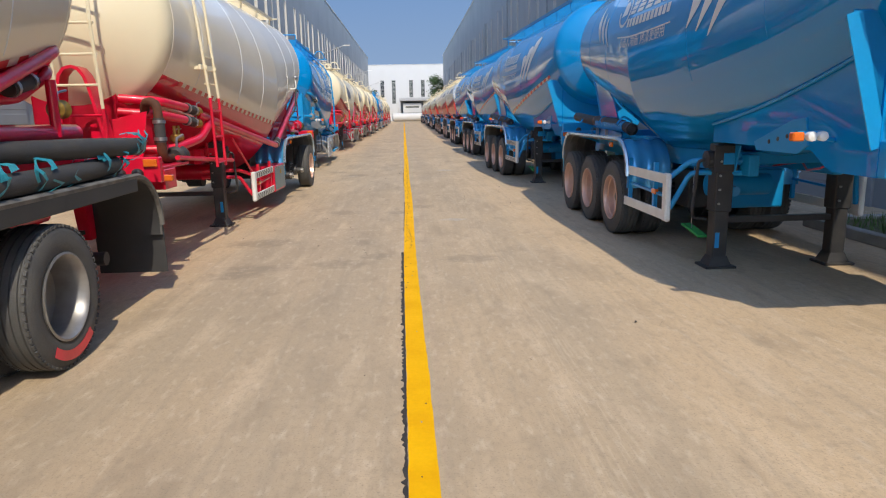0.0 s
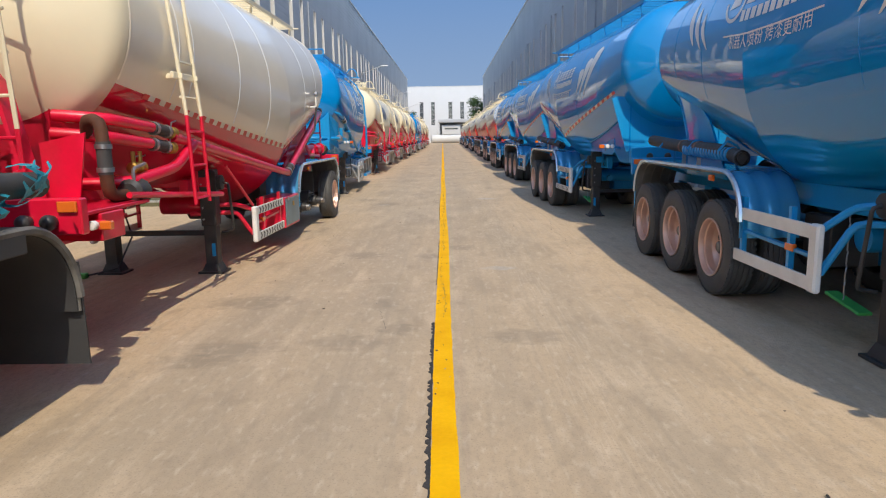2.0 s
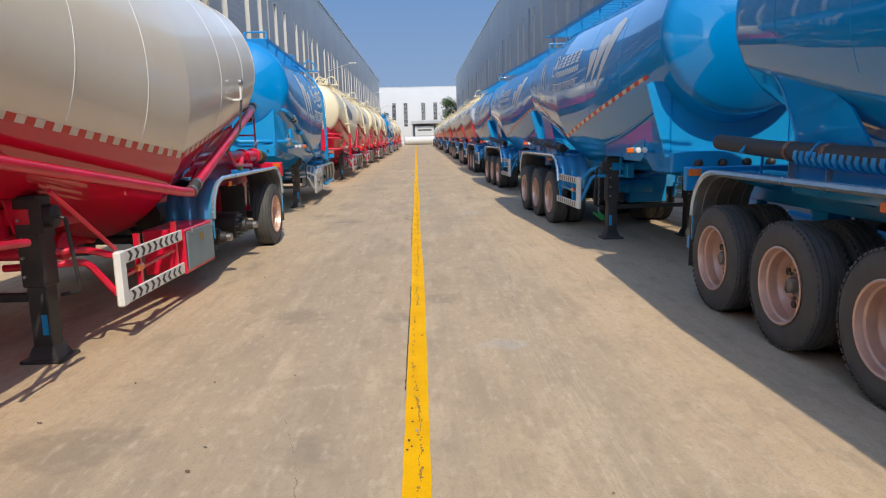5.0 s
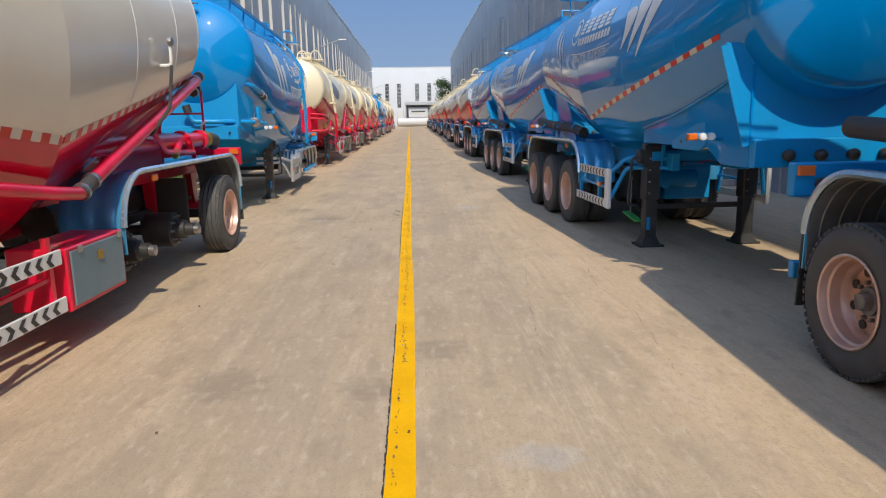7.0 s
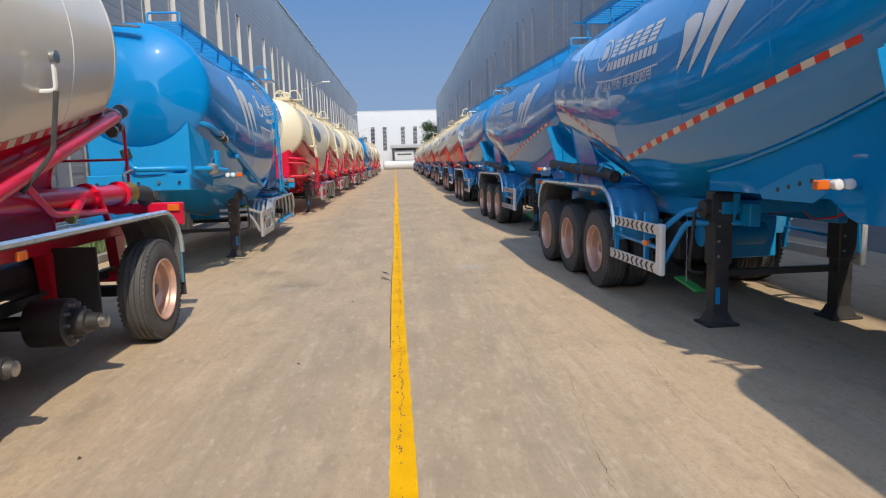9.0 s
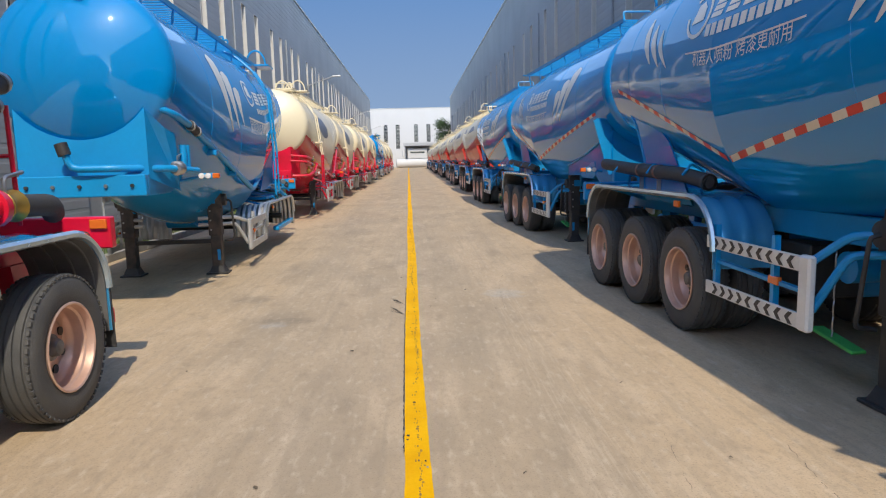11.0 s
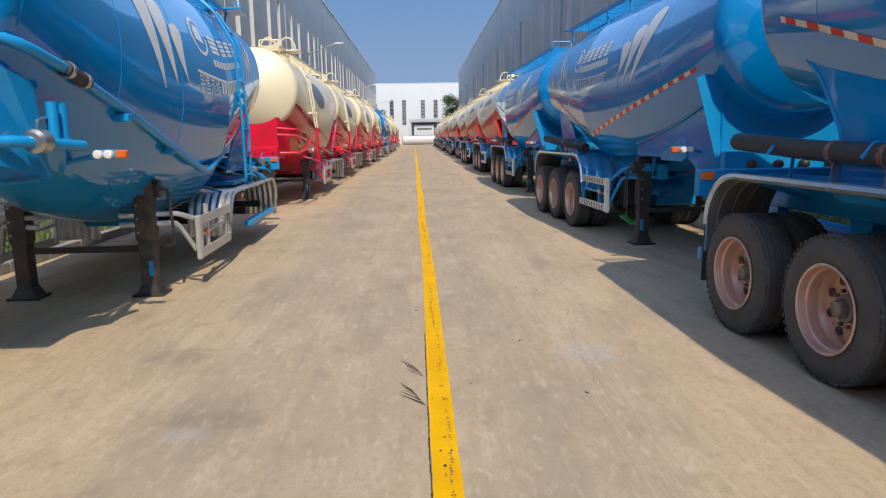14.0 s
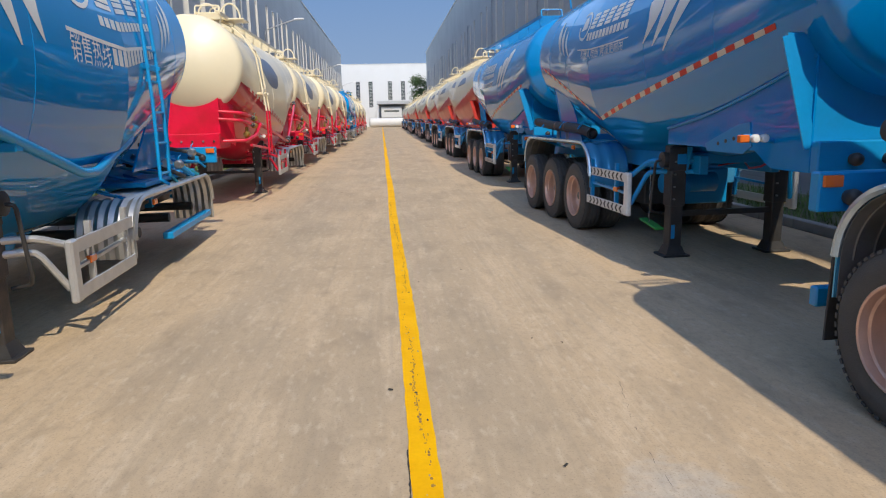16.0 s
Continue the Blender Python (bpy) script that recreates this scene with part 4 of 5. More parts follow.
    for sx in (-1, 1):
        r = tank.rear
        g = prism(B(), [(tank.seam + 0.9, 1.28), (r - 1.02, 1.28), (r - 1.02, 1.78), (r - 0.72, 2.22), (r - 0.12, 2.72), (r - 0.3, 2.78), (r - 1.7, 2.0)], sx * 0.93, sx * 0.955)
        fin = part("rear_fin", g, BLUE if front_mat is BLUE_FRAME else front_mat, t, smooth=False)
        part("fin_edge", tube(B(), [(sx * 0.95, r - 1.0, 1.3), (sx * 0.95, r - 1.0, 1.78), (sx * 0.95, r - 0.7, 2.22), (sx * 0.95, r - 0.1, 2.73)], 0.022, 6), front_mat, fin, smooth=False)
    walkway(t, tank, s, frame_mat if paint is BLUE else CREAM)
    if lad:
        ladder(t, tank, s, *lad)
    if hose:
        hp = [(s * 1.0, y0 + 0.6, top + 0.13), (s * 1.02, y0 + 1.1, top + 0.2), (s * 1.0, y1 - 1.2, top + 0.24), (s * 0.98, y1 - 0.05, top + 0.3)]
        h = part("delivery_hose", tube(B(), hp, 0.082, 12), HOSE, t, "black rubber delivery hose lying on the mudguard")
        part("hose_mouth", lathe(B(), [(-0.02, 0.09), (0.03, 0.09), (0.03, 0.066), (-0.05, 0.066)], 14, "Y", centre=(s * 1.0, y0 + 0.6, top + 0.13), caps=(0, 0)), BLACK, h)
        for k in (0.45, 0.8):
            p = Vector(hp[1]).lerp(Vector(hp[2]), k)
            part("hose_clip", tube(B(), [p - Vector((0, 0.025, 0)), p + Vector((0, 0.025, 0))], 0.09, 12), RUST, h)
            part("hose_post", bar(B(), p - Vector((0, 0, 0.08)), (p.x, p.y, top - 0.005), 0.05, 0.012), STEEL, h, smooth=False)
        for y in (y0 + 0.95, (y0 + y1) / 2, y1 - 0.8):
            part("hose_clip", tube(B(), [(s * 0.9, y, top), (s * 0.88, y, top + 0.24), (s * 1.02, y, top + 0.32), (s * 1.12, y, top + 0.2)], 0.015, 6), frame_mat, t)
    if decals:
        markings(t, tank, s, True)
    return t


def pipework_red(t, s, tank, k=1.0, tail=True, platform=True):
    """Air lines of the red trailers: twin stubs with sleeves, a long pipe along the keel line, valves and a hose elbow."""
    x = 1.05
    for y, z in ((-3.05, 2.02), (-3.1, 1.86)):
        part("air_pipe", tube(B(), [(s * 0.55, y - 0.1, z + 0.06), (s * (x - 0.05), y, z + 0.02), (s * x, y + 0.75, z - 0.05)], 0.055 * k, 10), RED_FRAME, t)
        coupling(t, (s * x, y + 0.72, z - 0.05), (s * x, y + 1.12, z - 0.09), 0.055 * k)
        valve(t, (s * x, y + 1.2, z - 0.1), 0.05, BRASS)
    y1 = tank.seam
    part("keel_pipe", tube(B(), [(s * x, -1.85, 1.88), (s * 1.24, y1 - 0.15, 1.3), (s * 1.22, y1 + 0.25, 1.26)], 0.055 * k, 10), RED_FRAME, t)
    coupling(t, (s * 1.22, y1 + 0.2, 1.26), (s * 1.2, y1 + 0.5, 1.36), 0.06)
    part("keel_pipe", tube(B(), [(s * 1.2, y1 + 0.45, 1.34), (s * 1.03, tank.rear + (0.22 if tail else -0.1), 2.38), (s * 0.9, tank.rear + (0.4 if tail else 0.05), 2.42)], 0.065 * k, 10), RED_FRAME, t)
    if tail:
        coupling(t, (s * 1.02, tank.rear + 0.16, 2.36), (s * 0.98, tank.rear + 0.5, 2.46), 0.06)
        coupling(t, (s * 0.98, tank.rear + 0.2, 2.22), (s * 0.96, tank.rear + 0.42, 2.3), 0.05)
        part("tail_post", tube(B(), [(s * 0.98, tank.rear + 0.5, 2.3), (s * 0.98, tank.rear + 0.52, 1.45)], 0.018, 6), RED_FRAME, t)
        part("tail_rail", tube(B(), [(s * 0.98, tank.rear + 0.51, 1.95), (s * 0.3, tank.rear + 0.51, 1.95)], 0.014, 6), RED_FRAME, t)
    for z in (0.0, 0.14):
        valve(t, (s * 1.0, -2.66 + z, 1.58), 0.045, BRASS)
        part("valve_stem", tube(B(), [(s * 1.0, -2.66 + z, 1.42), (s * 1.0, -2.66 + z, 1.74)], 0.022, 8), BRASS, t)
    part("cross_pipe", tube(B(), [(s * 0.5, -3.0, 1.45), (s * 1.05, -2.9, 1.45), (s * 1.08, -1.9, 1.55), (s * 1.1, -1.4, 1.8)], 0.06 * k, 10), RED_FRAME, t)
    part("step_bar", tube(B(), [(s * 1.2, -3.2, 1.36), (s * 1.25, -1.0, 1.18)], 0.03, 8), RED_FRAME, t)
    part("guard_stay", tube(B(), [(s * 1.18, 0.4, 0.9), (s * 1.1, -0.4, 1.5)], 0.02, 8), RED_FRAME, t)
    if not platform:
        return
    # front platform: a deep nose box with air couplings, a wing beside it that carries the lamps, a deck plate, an upright web
    f = min(tank.front, -3.05)
    nose = part("nose_box", box(B(), (-0.8, f - 1.25, 0.98), (0.82, f - 0.35, 1.26), 0.012), RED_FRAME, t, smooth=False)
    part("nose_flange", box(B(), (-0.84, f - 1.33, 0.95), (0.86, f - 1.1, 0.98), 0.004), RED_FRAME, nose, smooth=False)
    for dx in (0.28, 0.58):
        part("air_coupling", lathe(B(), [(0.02, 0.05), (0.0, 0.085), (-0.05, 0.09), (-0.08, 0.06), (-0.1, 0.02)], 16, "Y", centre=(s * dx, f - 1.25, 1.1)), BLACK, nose)
    part("marker_lens", box(B(), (s * 0.68, f - 1.275, 1.15), (s * 0.81, f - 1.25, 1.24), 0.008), AMBER, nose, "amber marker lens", smooth=False)
    part("lamp_wing", box(B(), (s * 0.82, f - 0.72, 1.03), (s * 1.24, f - 0.35, 1.26), 0.01), RED_FRAME, t, smooth=False)
    part("deck_plate", box(B(), (-1.22, f - 1.2, 1.262), (1.22, f + 0.2, 1.295), 0.008), RED_FRAME, t, smooth=False)
    web = B()
    for yy in (f - 0.36, f - 0.34):
        web.faces.new([web.verts.new((s * a, yy, b)) for a, b in ((0.3, 1.295), (0.86, 1.295), (0.97, 1.92), (0.3, 1.78))])
    bmesh.ops.bridge_loops(web, edges=web.edges[:])
    part("front_web", web, RED_FRAME, t, smooth=False)


def hoops(t, s, y, mat):
    """The round handholds over the ladder head."""
    for dx in (0.15, 0.65):
        part("hoop", tube(B(), [(s * dx + 0.22 * math.cos(math.pi * k / 8), y, 4.18 + 0.32 * math.sin(math.pi * k / 8)) for k in range(9)], 0.022, 6), mat, t)
    part("platform", box(B(), (-0.1 * s, y - 0.05, 4.14), (s * 0.95, y + 0.6, 4.18), 0.01), mat, t, smooth=False)


RIGHT = "row of parked tank trailers beside the kerb"
LEFT = "facing row of parked tank trailers"
T_R = Tank(-2.9, 1.85, 5.1, low=1.16, z_rear=2.95, top_rear=3.95, splits=(-23, -37, -10), ease=2.2, straight=True)
R_AX, R_FEN = (2.39, 3.70, 5.00), (1.7, 5.6, 0.75, 1.42, 0.5)
blue_plain = trailer("glossy blue bulk tank trailer with plain white guard", -1, T_R, BLUE, BLUE, BLUE_FRAME, R_AX, (0.28, 1.85, 0.5, 1.08), R_FEN, RIGHT, decals=True, hose=True, taped=False, chevrons=False, wide=True, beam=(1.3, 1.58), hw=0.83)
blue_r = trailer("glossy blue bulk tank trailer with reflective tape and chevron guard", -1, T_R, BLUE, BLUE, BLUE_FRAME, R_AX, (0.28, 1.85, 0.5, 1.08), R_FEN, RIGHT, decals=True, hose=True, wide=True, beam=(1.3, 1.58), hw=0.83)
T_RC = Tank(-2.9, 1.85, 5.1, low=1.16, z_rear=2.95, top_rear=3.95, splits=(-3, -14, -3), ease=2.2, straight=True)
cream_r = trailer("cream and faded red bulk tank trailer on blue running gear", -1, T_RC, CREAM, CORAL, BLUE_FRAME, R_AX, (0.28, 1.85, 0.5, 1.08), R_FEN, RIGHT, hose=True, chevrons=False, wide=True, beam=(1.3, 1.58), hw=0.83, front_mat=CORAL)
hoops(cream_r, -1, -2.3, CREAM)
# teal wrapping on the first trailer's hose, and a green wheel chock hanging from a chain on the others
for k in range(16):
    part("hose_wrap", tube(B(), [(-1.02, 2.5 + 0.09 * k, 1.585 + 0.002 * k), (-1.02, 2.55 + 0.09 * k, 1.585 + 0.002 * k)], 0.086, 10), BLUE_FRAME, blue_plain)
for t in (blue_plain, blue_r, cream_r):
    tb = part("tool_box", box(B(), (0.15, 1.5, 0.46), (0.92, 2.2, 1.0), 0.02), BLUE_FRAME, t, smooth=False)
    part("box_lid", box(B(), (0.13, 1.47, 1.0), (0.94, 2.23, 1.025), 0.006), BLUE_FRAME, tb, smooth=False)
    part("battery_box", box(B(), (-0.5, 1.35, 0.5), (0.0, 1.85, 1.0), 0.015), BLACK, t, smooth=False)
    part("air_line", tube(B(), [(-0.6, -2.0, 1.42), (-0.3, -1.2, 1.24), (0.0, -0.5, 1.16), (0.3, 0.1, 1.2), (0.35, 0.8, 1.1)], 0.012, 6), RED_FRAME, t, "thin red air line")
for t in (blue_plain, blue_r):
    part("wheel_chock", box(B(), (-0.75, 0.42, 0.30), (-0.62, 0.95, 0.33), 0.008, Matrix.Rotation(radians(8), 4, "X")), GREEN, t, "green plastic strip", smooth=False)
    for k in range(12):
        part("chain_link", tube(B(), [(-0.72, 0.7, 0.34 + 0.065 * k), (-0.70 - 0.02 * (k % 2), 0.7 + 0.02 * ((k + 1) % 2), 0.375 + 0.065 * k), (-0.72, 0.7, 0.40 + 0.065 * k)], 0.007, 5), STEEL, t)

T_A = Tank(-2.85, 2.1, 5.8, top=4.15, low=0.75, r_end=1.18, r_mid=1.38, z_front=3.0, z_rear=3.0, splits=(-33, -25, -31))
A_AX, A_FEN = (3.5, 4.85, 6.32), (3.0, 7.0, 0.6, 1.36, 0.5)
cream_a = trailer("large pale cream tank trailer with red underside and frame", 1, T_A, PEARL, RED, RED_FRAME, A_AX, (0.35, 1.9, 0.36, 0.88), A_FEN, LEFT, wheels=(0, 0, 1), head_mat=CREAM, fender_mat=FILM, dual=False, piece=0.11, bulge=0.68, lad=(-1.95, 1.15, CREAM, RED_FRAME, 1.3, 0.4, 4.45, 2.1, -0.2), beam=(0.98, 1.26), hw=0.5, lamp=(1.27, -3.84, 1.17))
pipework_red(cream_a, 1, T_A)
bx = part("toolbox", box(B(), (0.75, 1.95, 0.34), (1.23, 2.95, 0.86), 0.012), RED_FRAME, cream_a, "red toolbox", smooth=False)
part("toolbox_door", box(B(), (1.232, 2.0, 0.38), (1.248, 2.9, 0.83), 0.006), TOOLBOX, bx, "grey-blue toolbox door", smooth=False)
part("latch", box(B(), (1.248, 2.42, 0.68), (1.262, 2.5, 0.76), 0.004), BRASS, bx, smooth=False)
for y in (2.1, 2.8):
    part("hinge", box(B(), (1.248, y, 0.80), (1.26, y + 0.07, 0.86), 0.004), STEEL, bx, smooth=False)
# front hoop, head ladder and rusty air elbow
hoop = [(0.10, 1.28), (0.13, 1.75), (0.17, 2.2), (0.2, 2.33), (0.27, 2.41), (0.36, 2.43), (0.44, 2.40), (0.50, 2.32), (0.54, 2.2), (0.64, 1.72), (0.73, 1.28)]
part("hoop_arch", sheet(B(), hoop, -0.1, 0.1, 0.035), RED_FRAME, cream_a, "broad red flat-bar hoop").matrix_basis = Matrix.Translation((0, -3.72, 0)) @ Matrix.Rotation(radians(-90), 4, "Z")
for dx in (0.18, 0.66):
    part("head_ladder_rail", tube(B(), [(dx, -3.80, 1.26), (dx, -3.82, 1.95)], 0.02, 6), RED_FRAME, cream_a)
    part("head_ladder_rail", tube(B(), [(dx, -3.82, 1.95), (dx - 0.02, -3.86, 2.9), (dx - 0.06, -3.72, 3.7), (dx - 0.1, -3.1, 4.3)], 0.02, 6), CREAM, cream_a)
for k in range(7):
    part("head_ladder_rung", tube(B(), [(0.18, -3.82, 1.55 + 0.33 * k), (0.66, -3.82, 1.55 + 0.33 * k)], 0.015, 6), RED_FRAME if k < 2 else CREAM, cream_a)
RUST_PIPE = material("rusty_pipe", (0.10, 0.035, 0.015), 0.75, 0.0, 0.0, (0.05, 0.02, 0.012), 8, 0.7, 0.3, 60)
part("air_elbow", tube(B(), [(0.84, -3.15, 1.9), (0.9, -3.25, 2.04), (1.05, -3.3, 2.02), (1.06, -3.3, 1.8)], 0.055, 10), RUST_PIPE, cream_a, "rusty brown pipe elbow")
coupling(cream_a, (1.06, -3.3, 1.84), (1.06, -3.3, 1.55), 0.058)
part("air_elbow", tube(B(), [(1.06, -3.3, 1.58), (1.06, -3.28, 1.36), (1.06, -2.95, 1.34)], 0.06, 10), RUST_PIPE, cream_a)
valve(cream_a, (1.08, -2.85, 1.36), 0.1)
part("loose_cable", tube(B(), [(-0.62, 0.1, 1.1), (-0.5, 0.15, 0.5), (-0.62, -0.1, 0.08), (-0.95, -0.35, 0.03), (-1.2, -0.4, 0.12), (-1.35, -0.9, 0.6)], 0.012, 6), HOSE, cream_a, "thin black cable trailing on the concrete")
part("cable_plug", box(B(), (-1.05, -0.42, 0.0), (-0.92, -0.3, 0.07), 0.012), GREEN, cream_a, "green cable plug", smooth=False)
# rear air line over the mudguard, hose, gauge
for x in (-0.2, 0.22):
    part("air_reservoir", lathe(B(), [(3.3, 0.05), (3.34, 0.19), (5.9, 0.19), (5.94, 0.05)], 18, "Y", centre=(x, 0, 0.88)), BLACK, cream_a, "black air reservoir")
part("inner_mudflap", box(B(), (0.3, 5.5, 0.42), (0.95, 5.53, 1.12), 0.006), FLAP, cream_a, smooth=False)
part("rear_air_pipe", tube(B(), [(0.95, 3.0, 1.62), (1.0, 6.1, 1.6)], 0.1, 12), RED_FRAME, cream_a)
part("rear_air_pipe", tube(B(), [(1.1, 4.2, 1.75), (1.12, 4.5, 1.5), (1.12, 5.4, 1.46)], 0.03, 8), RED_FRAME, cream_a)
valve(cream_a, (1.0, 6.15, 1.6), 0.09, BRASS, STEEL)
part("pipe_flange", lathe(B(), [(-0.03, 0.13), (0.03, 0.13)], 16, "Y", centre=(0.99, 5.35, 1.6)), RED_FRAME, cream_a)
part("pipe_flange", lathe(B(), [(-0.03, 0.13), (0.03, 0.13)], 16, "Y", centre=(1.0, 6.0, 1.6)), RED_FRAME, cream_a)
part("branch_pipe", tube(B(), [(1.0, 5.3, 1.62), (1.08, 5.0, 1.56), (1.1, 4.85, 1.48)], 0.045, 8), RED_FRAME, cream_a)
part("branch_cap", tube(B(), [(1.1, 4.87, 1.49), (1.11, 4.78, 1.44)], 0.048, 8), BRASS, cream_a)
part("rear_hose", tube(B(), [(1.0, 6.2, 1.6), (1.0, 6.7, 1.58), (0.9, 6.9, 1.5)], 0.085, 12), HOSE, cream_a)
part("stay", bar(B(), (1.1, 5.5, 1.36), (1.1, 5.3, 1.66), 0.05, 0.03), RED_FRAME, cream_a, smooth=False)
gz = T_A.at(4.3, -14)
part("gauge_pipe", tube(B(), [(gz.x, 4.3, gz.z), (gz.x + 0.12, 4.3, gz.z), (gz.x + 0.12, 4.3, gz.z + 0.2)], 0.018, 6), WHITE, cream_a)
part("gauge", lathe(B(), [(-0.02, 0.05), (0.02, 0.05), (0.025, 0.04)], 16, "X", centre=(gz.x + 0.13, 4.3, gz.z + 0.25)), STEEL, cream_a)
part("drain_hose", tube(B(), [(gz.x + 0.12, 4.3, gz.z), (gz.x + 0.08, 4.25, gz.z - 0.45), (gz.x - 0.1, 4.1, gz.z - 0.75)], 0.02, 6), HOSE, cream_a)
# the trailer beside which the walk starts: black rubber mudguards, hoses wrapped in teal film
DUSTY = material("dusty_rubber", (0.17, 0.16, 0.145), 0.7, 0.0, 0.0, (0.08, 0.076, 0.07), 7, 0.8, 0.3, 80)
cream_z = trailer("cream and red tank trailer with black mudguards and wrapped hoses", 1, T_A, PEARL, RED, RED_FRAME, A_AX, (0.35, 1.9, 0.36, 0.88), (3.0, 7.0, 0.75, 1.3, 0.55), LEFT, wheels=(0, 1, None), flap=0.24, rear_beam=False, head_mat=CREAM, fender_mat=DUSTY, lip=DUSTY, lad=(-1.75, 1.15, CREAM, RED_FRAME), beam=(0.98, 1.26), hw=0.5, lamp=(1.22, -3.4, 1.15))
pipework_red(cream_z, 1, T_A, 0.75, False)
for k in range(4):
    part("mudguard_rib", tube(B(), [(1.2 - 0.075 * k, y, z + 0.014) for y, z in arch(3.0, 7.0, 0.75, 1.3, 0.55)[4:-6]], 0.014, 6), DUSTY, cream_z)
for w in cream_z.children:
    if w.name.startswith("wheel") and w.matrix_basis.translation.x > 0:
        w.matrix_basis = Matrix.Translation((0, 0.1, 0)) @ w.matrix_basis
        for c in list(w.children):
            bpy.data.objects.remove(c)
        part("rim", GREY_RIM, None, w, "bare grey steel rim")
        part("paint_mark", sheet(B(), [(0.40 * math.cos(a), 0.40 * math.sin(a)) for a in [radians(-128 + 7 * k) for k in range(12)]], -0.1605, -0.1585, 0.075), RED_FRAME, w, "red paint smear on the sidewall")
for a, b, c in (((1.0, 4.4, 1.62), (1.15, 5.8, 1.6), (1.18, 6.75, 1.57)), ((1.14, 3.8, 1.40), (1.16, 5.4, 1.41), (1.14, 6.25, 1.43))):
    part("delivery_hose", tube(B(), [a, b, c], 0.085, 12), HOSE, cream_z, "black hose wrapped in torn teal film")
rnd = random.Random(8)
for k in range(34):
    y = rnd.choice((rnd.uniform(3.9, 6.3), rnd.uniform(3.9, 6.3), rnd.uniform(6.4, 6.7)))
    top = y > 6.3
    c = Vector((1.18, y, 1.575)) if top else Vector((1.15, y, 1.42))
    a = rnd.uniform(-2.2, 1.6)
    bm, prev = B(), None
    for i in range(5):
        d = a + 0.35 * i
        r = 0.095 + 0.012 * i + rnd.uniform(0, 0.02)
        e, w = c + Vector((r * math.cos(d), 0.03 * i * rnd.uniform(-1, 1), r * math.sin(d))), rnd.uniform(0.02, 0.05) * (1 - i / 6)
        pair = [bm.verts.new(e + Vector((0, -w, 0))), bm.verts.new(e + Vector((0, w, 0.01)))]
        if prev:
            bm.faces.new((prev[0], prev[1], pair[1], pair[0]))
        prev = pair
    part("film_shred", bm, TEAL, cream_z, smooth=False)
part("rear_air_pipe", tube(B(), [(0.6, 3.7, 1.95), (0.9, 5.3, 2.0), (0.95, 5.7, 2.2), (0.8, 5.95, 2.28)], 0.045, 12), RED_FRAME, cream_z)
part("rear_air_pipe", tube(B(), [(0.95, 3.2, 1.75), (0.95, 6.0, 1.72)], 0.08, 12), RED_FRAME, cream_z)
part("riser", tube(B(), [(1.0, 5.62, 1.7), (1.0, 5.62, 2.15)], 0.042, 10), RED_FRAME, cream_z)
part("mudguard_board", box(B(), (1.235, 3.5, 1.16), (1.262, 6.45, 1.31), 0.01), FLAP, cream_z, smooth=False)
valve(cream_z, (1.0, 5.7, 1.92), 0.06, BRASS)
coupling(cream_z, (0.96, 5.1, 2.06), (0.93, 5.5, 2.14), 0.055)

T_B = Tank(-2.9, 2.0, 5.5, r_mid=1.3, low=0.75, ease=2.4)
B_AX, B_FEN = (2.9, 4.2, 5.5), (1.85, 5.7, 0.42, 1.04, 0.42)
blue_l = trailer("glossy blue bulk tank trailer on bare axles with ribbed mudguards", 1, T_B, BLUE, BLUE, BLUE_FRAME, B_AX, (0.3, 1.85, 0.35, 0.9), B_FEN, LEFT, wheels=(0, 0, 0), fender_mat=GALV, ribs=6, decals=True, lad=(2.75, 1.2, BLUE_FRAME, BLUE_FRAME), chevrons=False, taped=False, beam=(1.5, 1.76), hw=0.76, lamp=(1.2, -1.9, 1.7), flap=0, rear_beam=False, guard_mat=ALU, boards=ALU)
part("keel_pipe", tube(B(), [(0.75, -3.05, 2.6), (1.02, -2.9, 2.5), (1.06, -2.35, 2.38), (1.08, -1.0, 2.02), (1.16, 0.9, 1.42), (1.12, 1.3, 1.40), (1.05, 2.6, 1.68), (0.9, 3.1, 1.8)], 0.045, 10), BLUE_FRAME, blue_l)
coupling(blue_l, (1.06, -2.4, 2.39), (1.07, -2.05, 2.30), 0.055)
for y, z in ((-1.4, 2.05), (-0.2, 1.72)):
    part("pipe_clip", box(B(), (0.98, y, z - 0.06), (1.14, y + 0.12, z + 0.02), 0.01), BLUE_FRAME, blue_l, smooth=False)
part("cross_pipe", tube(B(), [(-0.1, -3.4, 2.02), (-0.05, -3.38, 1.84), (0.4, -3.36, 1.84), (0.95, -2.9, 1.82), (1.1, -2.3, 1.78)], 0.045, 10), BLUE_FRAME, blue_l)
part("pipe_end", tube(B(), [(-0.1, -3.4, 2.0), (-0.14, -3.4, 2.14)], 0.075, 10), BLACK, blue_l)
valve(blue_l, (0.98, -2.75, 1.82), 0.07, STEEL)
for y in (-2.55, -2.4):
    part("riser", tube(B(), [(1.0, y, 1.8), (1.0, y, 2.12)], 0.045, 10), BLUE_FRAME, blue_l)
part("tow_hook", bar(B(), (-0.35, -3.2, 4.02), (0.2, -3.3, 3.96), 0.1, 0.03, 0.008), STEEL, blue_l, smooth=False)
part("lower_rail", box(B(), (1.1, 3.3, 0.38), (1.23, 5.55, 0.47), 0.01), BLUE_FRAME, blue_l, smooth=False)
hoops(blue_l, 1, 4.9, BLUE_FRAME)
rnd = random.Random(31)
